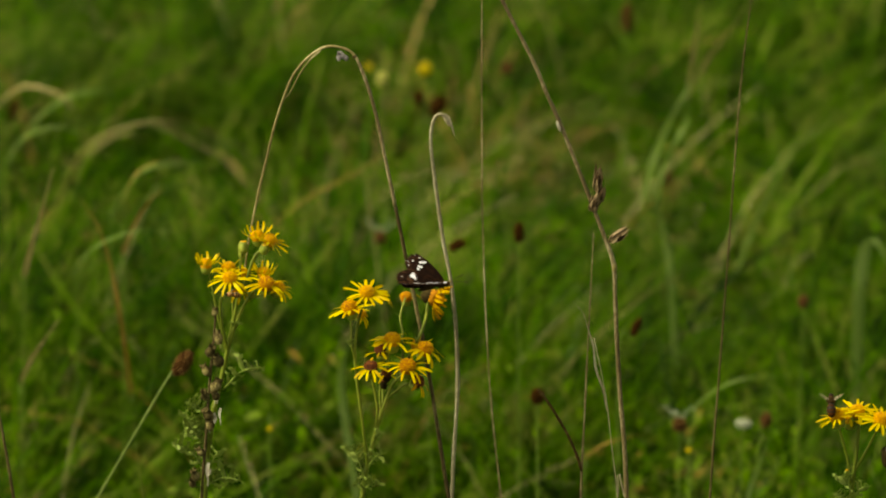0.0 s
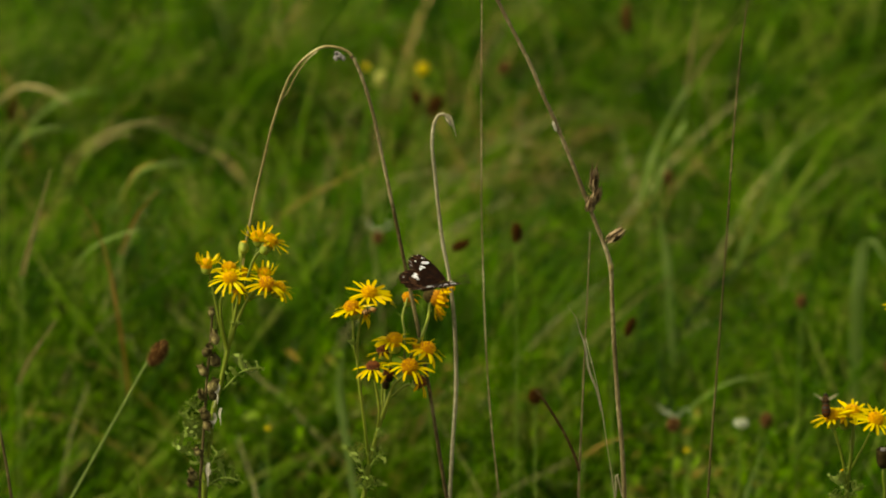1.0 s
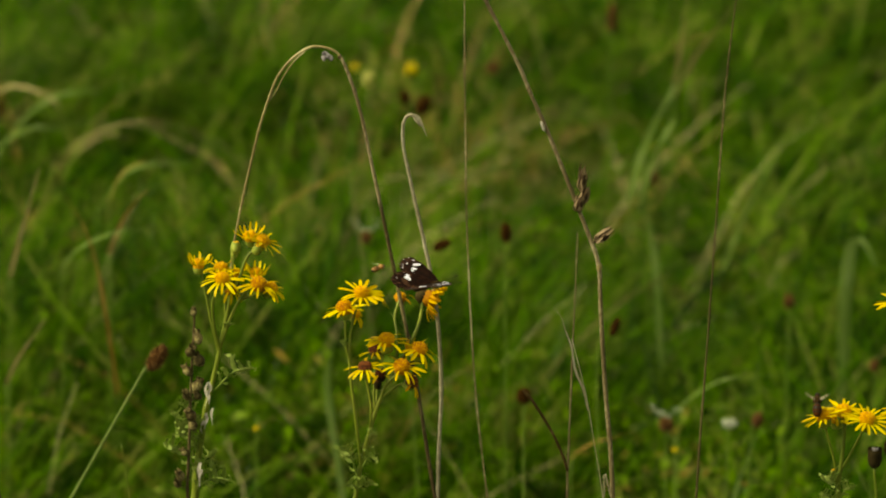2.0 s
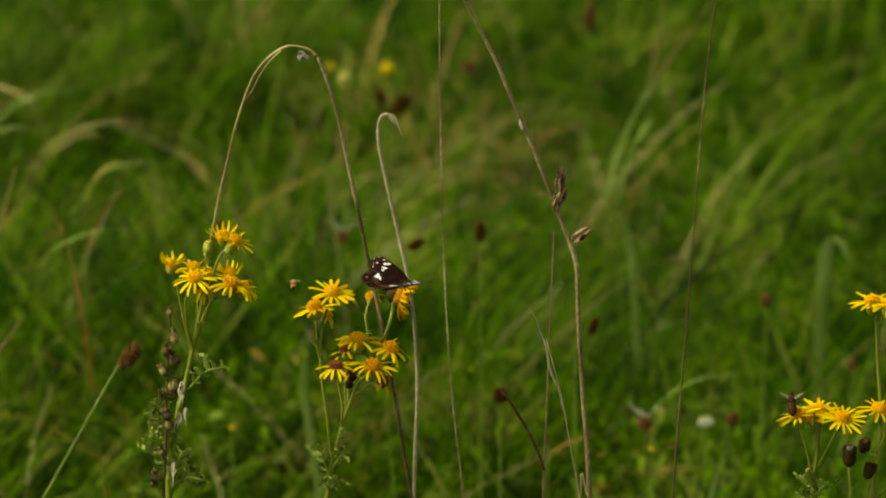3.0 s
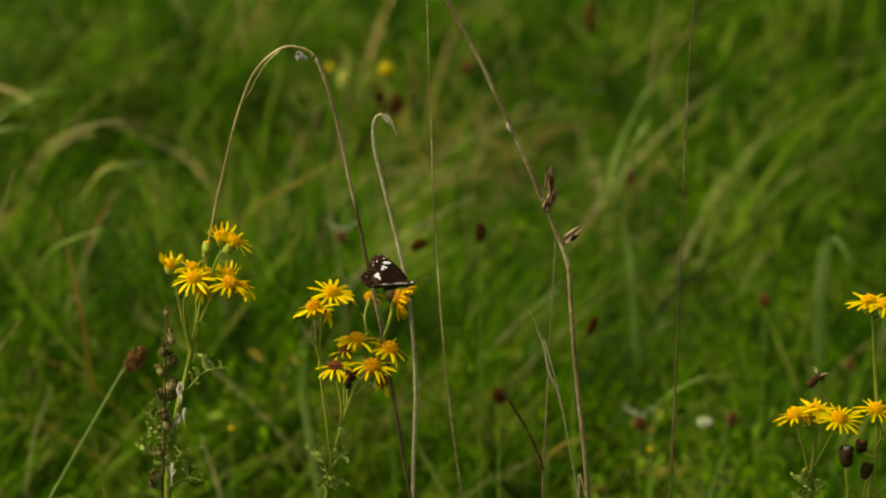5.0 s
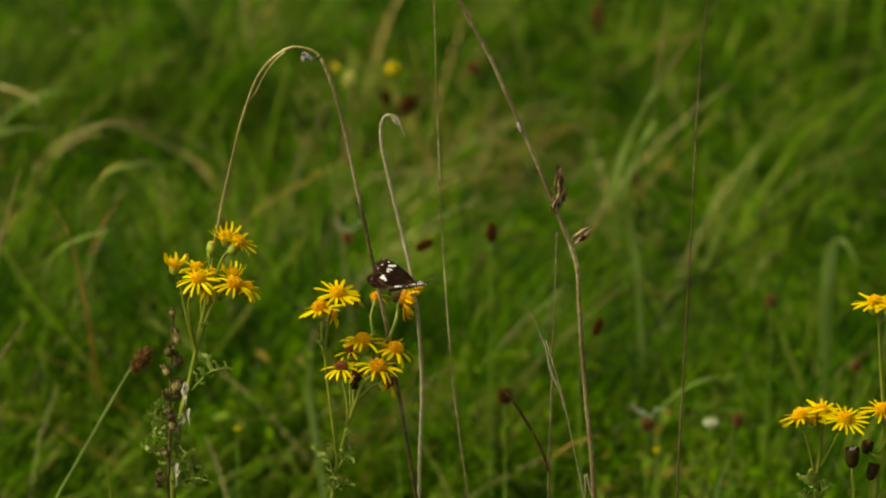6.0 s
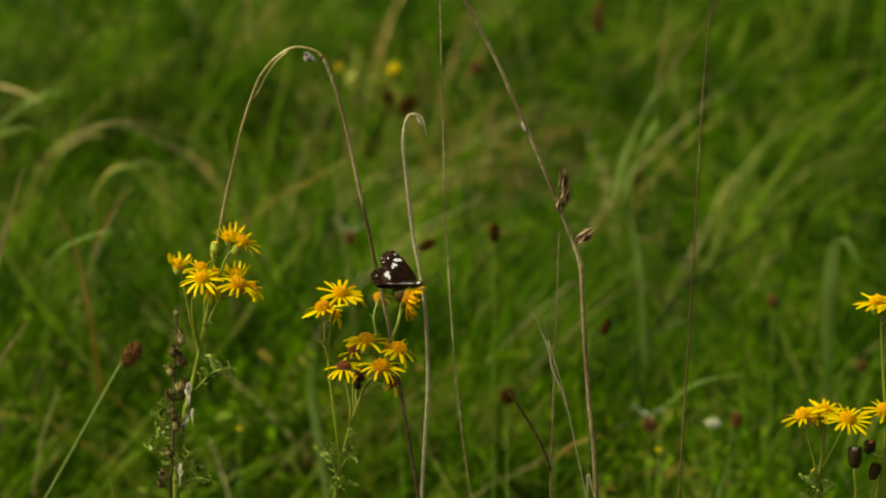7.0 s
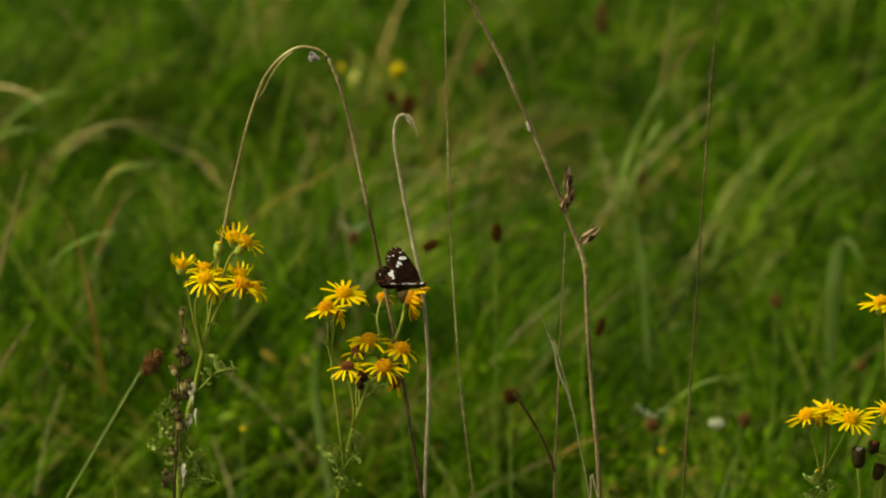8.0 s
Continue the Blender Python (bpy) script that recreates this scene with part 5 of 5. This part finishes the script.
# ---------------------------------------------------------------- bees and hoverflies
def build_insect(name, label, category, size, stripe, wing_mat, sweep):
    """A small winged insect that heads along x."""
    b = thing(name, (0, 0, 0), label, category)
    s = size * MM
    along = Matrix.Rotation(radians(90), 4, "Y")
    bm = bmesh.new()
    lump(bm, Vector((0.9, 0, 0)) * s, (0.9 * s, 0.95 * s, 1.0 * s), along, 10, 8, 0.08, 1)
    part("thorax", bm, FUR if name == "bee" else stripe, b)
    bm = bmesh.new()
    lump(bm, Vector((-1.3, 0, -0.15)) * s, (0.95 * s, 1.0 * s, 1.65 * s), Matrix.Rotation(radians(82), 4, "Y"), 12, 14, 0.02, 2)
    for f in bm.faces:
        x = f.calc_center_median().x / s
        f.material_index = 1 if stripe and int((x + 4) * 2.2) % 2 else 0
    part("abdomen", bm, [CHITIN, stripe], b)
    bm = bmesh.new()
    lump(bm, Vector((2.05, 0, 0)) * s, (0.4 * s, 0.55 * s, 0.5 * s), None, 10, 7, 0.03, 3)
    part("head", bm, CHITIN, b)
    for side in (-1, 1):
        bm = bmesh.new()
        blade(bm, glide([Vector(p) * s for p in ((0.8, 0.4 * side, 0.6), (0.8 + 0.4 * sweep, 1.2 * side, 0.9), (0.8 + 1.0 * sweep, 2.1 * side, 1.1), (0.8 + 1.4 * sweep, 2.6 * side, 1.2))], 4), 0.62 * s, 0.1, 0.5, Vector((1, 0, 0.2)))
        part("wing", bm, wing_mat, b, "clear membrane wing")
        for k in (0.4, 0.9, 1.4):
            bm = bmesh.new()
            tube(bm, [Vector((k, 0.4 * side, -0.5)) * s, Vector((k, 0.9 * side, -0.8)) * s, Vector((k - 0.2, 1.0 * side, -1.5)) * s], 0.08 * s, 0.05 * s, 5)
            part("leg", bm, CHITIN, b)
    return b


BEE = build_insect("bee", "dark honey bee with clear wings on a ragwort flower", "bee", 2.1, BEE_BROWN, SMOKY, 0.8)
HOVERFLY = build_insect("hoverfly", "small dark hoverfly with amber bands in flight", "hoverfly", 1.35, AMBER, GLASSY, -1.3)


# ---------------------------------------------------------------- what moves
TIMES = (0, 0.5, 1.0, 1.5, 3.0, 3.5, 4.0, 4.5, 6.0, 6.5, 7.0, 7.5, 8.0)
SWAY = {
    "a": (-3.5, 9.5, 0.5, 8, 1, 0, -1, 1.5, -1.5, 1.5, 0.5, 2, 0.5),
    "b": (-3.5, 13.5, 3.5, 12, 1, 0, 7, 1.5, 1.5, 10.5, 2.5, 5, 2.5),
    "c": (3.5, 1.5, -1.5, 4, 1, 0, -2, -2.5, -2.5, -1.5, -2.5, 3, -1.5),
    "pod": (8.5, -0.5, 6.5, -2, -3, 0, -2, -4.5, -6.5, -0.5, -3.5, -2, -0.5),
    "spike": (4.5, 1.5, 2, 1, 5, 0, 0, -12.5, -4.5, -7.5, -1.5, -9, 0.5),
    "hook": (-7.5, -21.5, -0.5, -32, -36, 0, -12, -44.5, -40.5, -41.5, -1.5, -24, -25.5),
    "thinl": (14.5, 18.5, 17.5, 11, 8, 0, -6, -8.5, -6.5, -7.5, -1.5, 4, 0.5),
    "thinr": (7.5, 4.5, 5.5, 4, 12, 0, 0, -18.5, -7.5, -11.5, -3.5, -10, 2.5),
    "fork": (2.5, 2.5, 1.5, 1, 1, 0, 0, 3.5, -0.5, -2.5, -0.5, -2, 1.5),
    "spik": (14.5, 4.5, 2.5, 1, -6, 0, 1, -1.5, -16.5, -13.5, -16.5, -27, -11.5),
    "bud": (31.5, 0.5, -18.5, 8, -3, 0, 7, 11.5, 12.5, 10.5, -14.5, -1, 23.5),
    "plan": (1.5, 5.5, 1.5, 4, 0, 0, 0, -0.5, 9.5, 3.5, 10.5, 1, 8.5),
    "redtop": (-0.5, 3.5, 3.5, -3, 1, 0, 3, 3.5, 8.5, 5.5, 4.5, 8, 4.5),
    "arch": (1.5, 1.5, 0.5, 0, 0, 0, 0, -0.5, -2.5, -1.5, -2.5, -1, 0.5),
}


def lean_of(key, height):
    """Seconds and degrees by which a stalk leans to the right; height from its pivot to the place where the sway was seen."""
    return [(t, math.degrees(math.atan(o * UNIT / height))) for t, o in zip(TIMES, SWAY[key])]


def tilt_about(place, angle):
    return Matrix.Translation(place) @ Matrix.Rotation(radians(angle), 4, "Y")


# seconds, and how far the far wing stands up
FLAP = [(0, 32), (0.1, 31), (0.2, 28), (0.4, 29), (0.7, 31), (1.2, 32), (1.5, 30), (1.7, 30), (2.1, 26), (2.5, 31), (2.8, 32), (2.9, 30), (3.0, 26), (3.1, 26), (3.3, 30),
        (3.5, 32), (3.8, 33), (4.0, 32), (4.2, 28), (4.4, 34), (4.5, 33), (4.6, 42), (4.7, 45), (4.95, 32), (5.3, 28), (5.6, 34), (5.8, 30), (5.9, 26), (6.0, 23), (6.1, 23), (6.2, 30),
        (6.5, 32), (6.6, 28), (6.7, 20), (6.8, 11), (6.9, 19), (7.0, 41), (7.1, 50), (7.2, 46), (7.3, 36), (7.4, 23), (7.5, 25), (7.6, 33), (7.7, 49), (7.8, 64), (7.9, 61), (8.0, 50)]
# seconds, and the share by which the near wings are swept back
SWEPT = [(0, 1), (0.2, 0.5), (0.4, 0), (4.2, 0), (4.4, 0.8), (4.5, 1), (4.8, 1), (5.3, 0.3), (5.8, 0), (6.2, 0), (6.4, 0.8), (6.5, 1), (7.2, 1), (7.4, 0.2), (7.5, 0), (7.6, 0.3), (7.7, 1), (8.0, 1)]
# seconds, u, v and heading of the hoverfly
HOVER = [(0, 335, 521, 200), (0.1, 328, 518, 190), (0.2, 367, 533, 10), (0.3, 394, 556, 5), (0.5, 450, 575, 0), (0.8, 551, 556, 5), (0.9, 572, 556, 10), (1.0, 583, 549, 20), (1.1, 583, 543, 15),
         (1.3, 615, 515, 10), (1.5, 616, 510, 10), (1.6, 617, 494, 10), (1.7, 629, 491, 15), (2.1, 610, 470, 40), (2.5, 560, 485, 20), (2.8, 527, 495, 12), (2.9, 522, 495, 12), (3.0, 510, 502, 90), (3.1, 482, 504, 165),
         (3.3, 404, 546, 190), (3.5, 425, 553, 250), (3.7, 428, 555, 300), (3.8, 452, 557, 350), (3.9, 494, 566, 0), (4.0, 545, 562, 10), (4.1, 566, 556, 30), (8.0, 566, 556, 30)]


def motions():
    for key, ob, base, v in (("a", RAG_A, BASE_A, 497), ("b", RAG_B, BASE_B, 560), ("c", RAG_C, BASE_C, 740)):
        walk(ob, [(t, tilt_about(base, a)) for t, a in lean_of(key, (GV - v) * UNIT)])
    walk(RED_BUD, [(t, tilt_about(RED_BASE, a)) for t, a in lean_of("bud", 0.57)])
    for key in ("plan", "redtop"):
        ob, base = FAR[key]
        walk(ob, [(t, tilt_about(base, a * 1.5)) for t, a in lean_of(key, 0.45)])
    for i, key in enumerate(("p2", "p4", "p6", "p8", "p9", "p12", "p13", "p10")):
        ob, base = FAR[key]
        walk(ob, [(t, tilt_about(base, 0.5 * math.sin(1.9 * t + i) * (0.5 + 0.5 * math.sin(0.7 * t + 2 * i)))) for t in TIMES])
    for i, ob in enumerate(GRASS_PATCHES):
        walk(ob, [(t, tilt_about((0, 0, 0), 0.14 * math.sin(2.1 * t + 1.4 * i))) for t in TIMES])

    def upper(made, key, share=1.0, v=300):
        t0, up, piv = made[:3]
        rest = piv - t0.location
        walk(up, [(t, tilt_about(rest, a)) for t, a in lean_of(key, (910 - v) * UNIT / share)])
    upper(SPIKE, "spike", v=350)
    upper(ARCH, "arch", v=97)
    upper(THIN["thinl"], "thinl", v=130)
    upper(THIN["thinr"], "thinr", v=130)
    upper(THIN["fork"], "fork", v=692)
    upper(THIN["spik"], "spik", v=542)
    upper(POD_STEM, "pod", v=590)
    t0, up, piv, tip, piv2 = HOOK
    walk(up, [(t, tilt_about(piv - t0.location, math.degrees(0.00068 * o))) for t, o in zip(TIMES, SWAY["hook"])])
    walk(tip, [(t, tilt_about(piv2 - piv, math.degrees(0.00235 * o))) for t, o in zip(TIMES, SWAY["hook"])])
    # the butterfly rides on the middle ragwort
    rows = []
    for t, a in lean_of("b", (GV - 560) * UNIT):
        rows.append((t, tilt_about(BASE_B, a) @ Matrix.Translation(FLY_AT - BASE_B) @ pose(0, 0, 0, 0, 0, FLY_HEADING)))
    walk(BUTTERFLY, rows)
    for ob, s, kind, hinge in WINGS:
        if s > 0:
            walk(ob, [(t, Matrix.Translation(hinge) @ Matrix.Rotation(radians(a), 4, "X")) for t, a in FLAP])
        else:
            walk(ob, [(t, Matrix.Translation(hinge) @ Matrix.Rotation(-radians(30 * np.interp(t, *zip(*SWEPT))), 4, "Z") @ Matrix.Rotation(-radians(13), 4, "X")) for t, a in FLAP])
    # the bee works on its flower, then leaves
    rows = []
    for t, a in lean_of("c", (GV - 740) * UNIT):
        if t < 4.6:
            rows.append((t, tilt_about(BASE_C, a) @ Matrix.Translation(spot(1391, 713, DIST - 7 * MM) - BASE_C) @ pose(0, 0, 0, 0, -52, 90 + 8 * math.sin(3 * t))))
    there = Matrix.Translation(spot(1602, 714, DIST + 6 * MM)) @ pose(0, 0, 0, 0, 20, 10)
    rows += [(4.75, rows[-1][1]), (5.1, Matrix.Translation(spot(1470, 660, DIST - 0.02)) @ pose(0, 0, 0, 0, -10, 20)), (5.5, Matrix.Translation(spot(1580, 660, DIST)) @ pose(0, 0, 0, 0, 0, 10)),
             (5.75, there), (8.0, there)]
    walk(BEE, rows)
    walk(HOVERFLY, [(t, Matrix.Translation(spot(u, v, DIST + (0.016 if t > 3.95 else -0.02))) @ pose(0, 0, 0, 0, -8, h)) for t, u, v, h in HOVER])


motions()
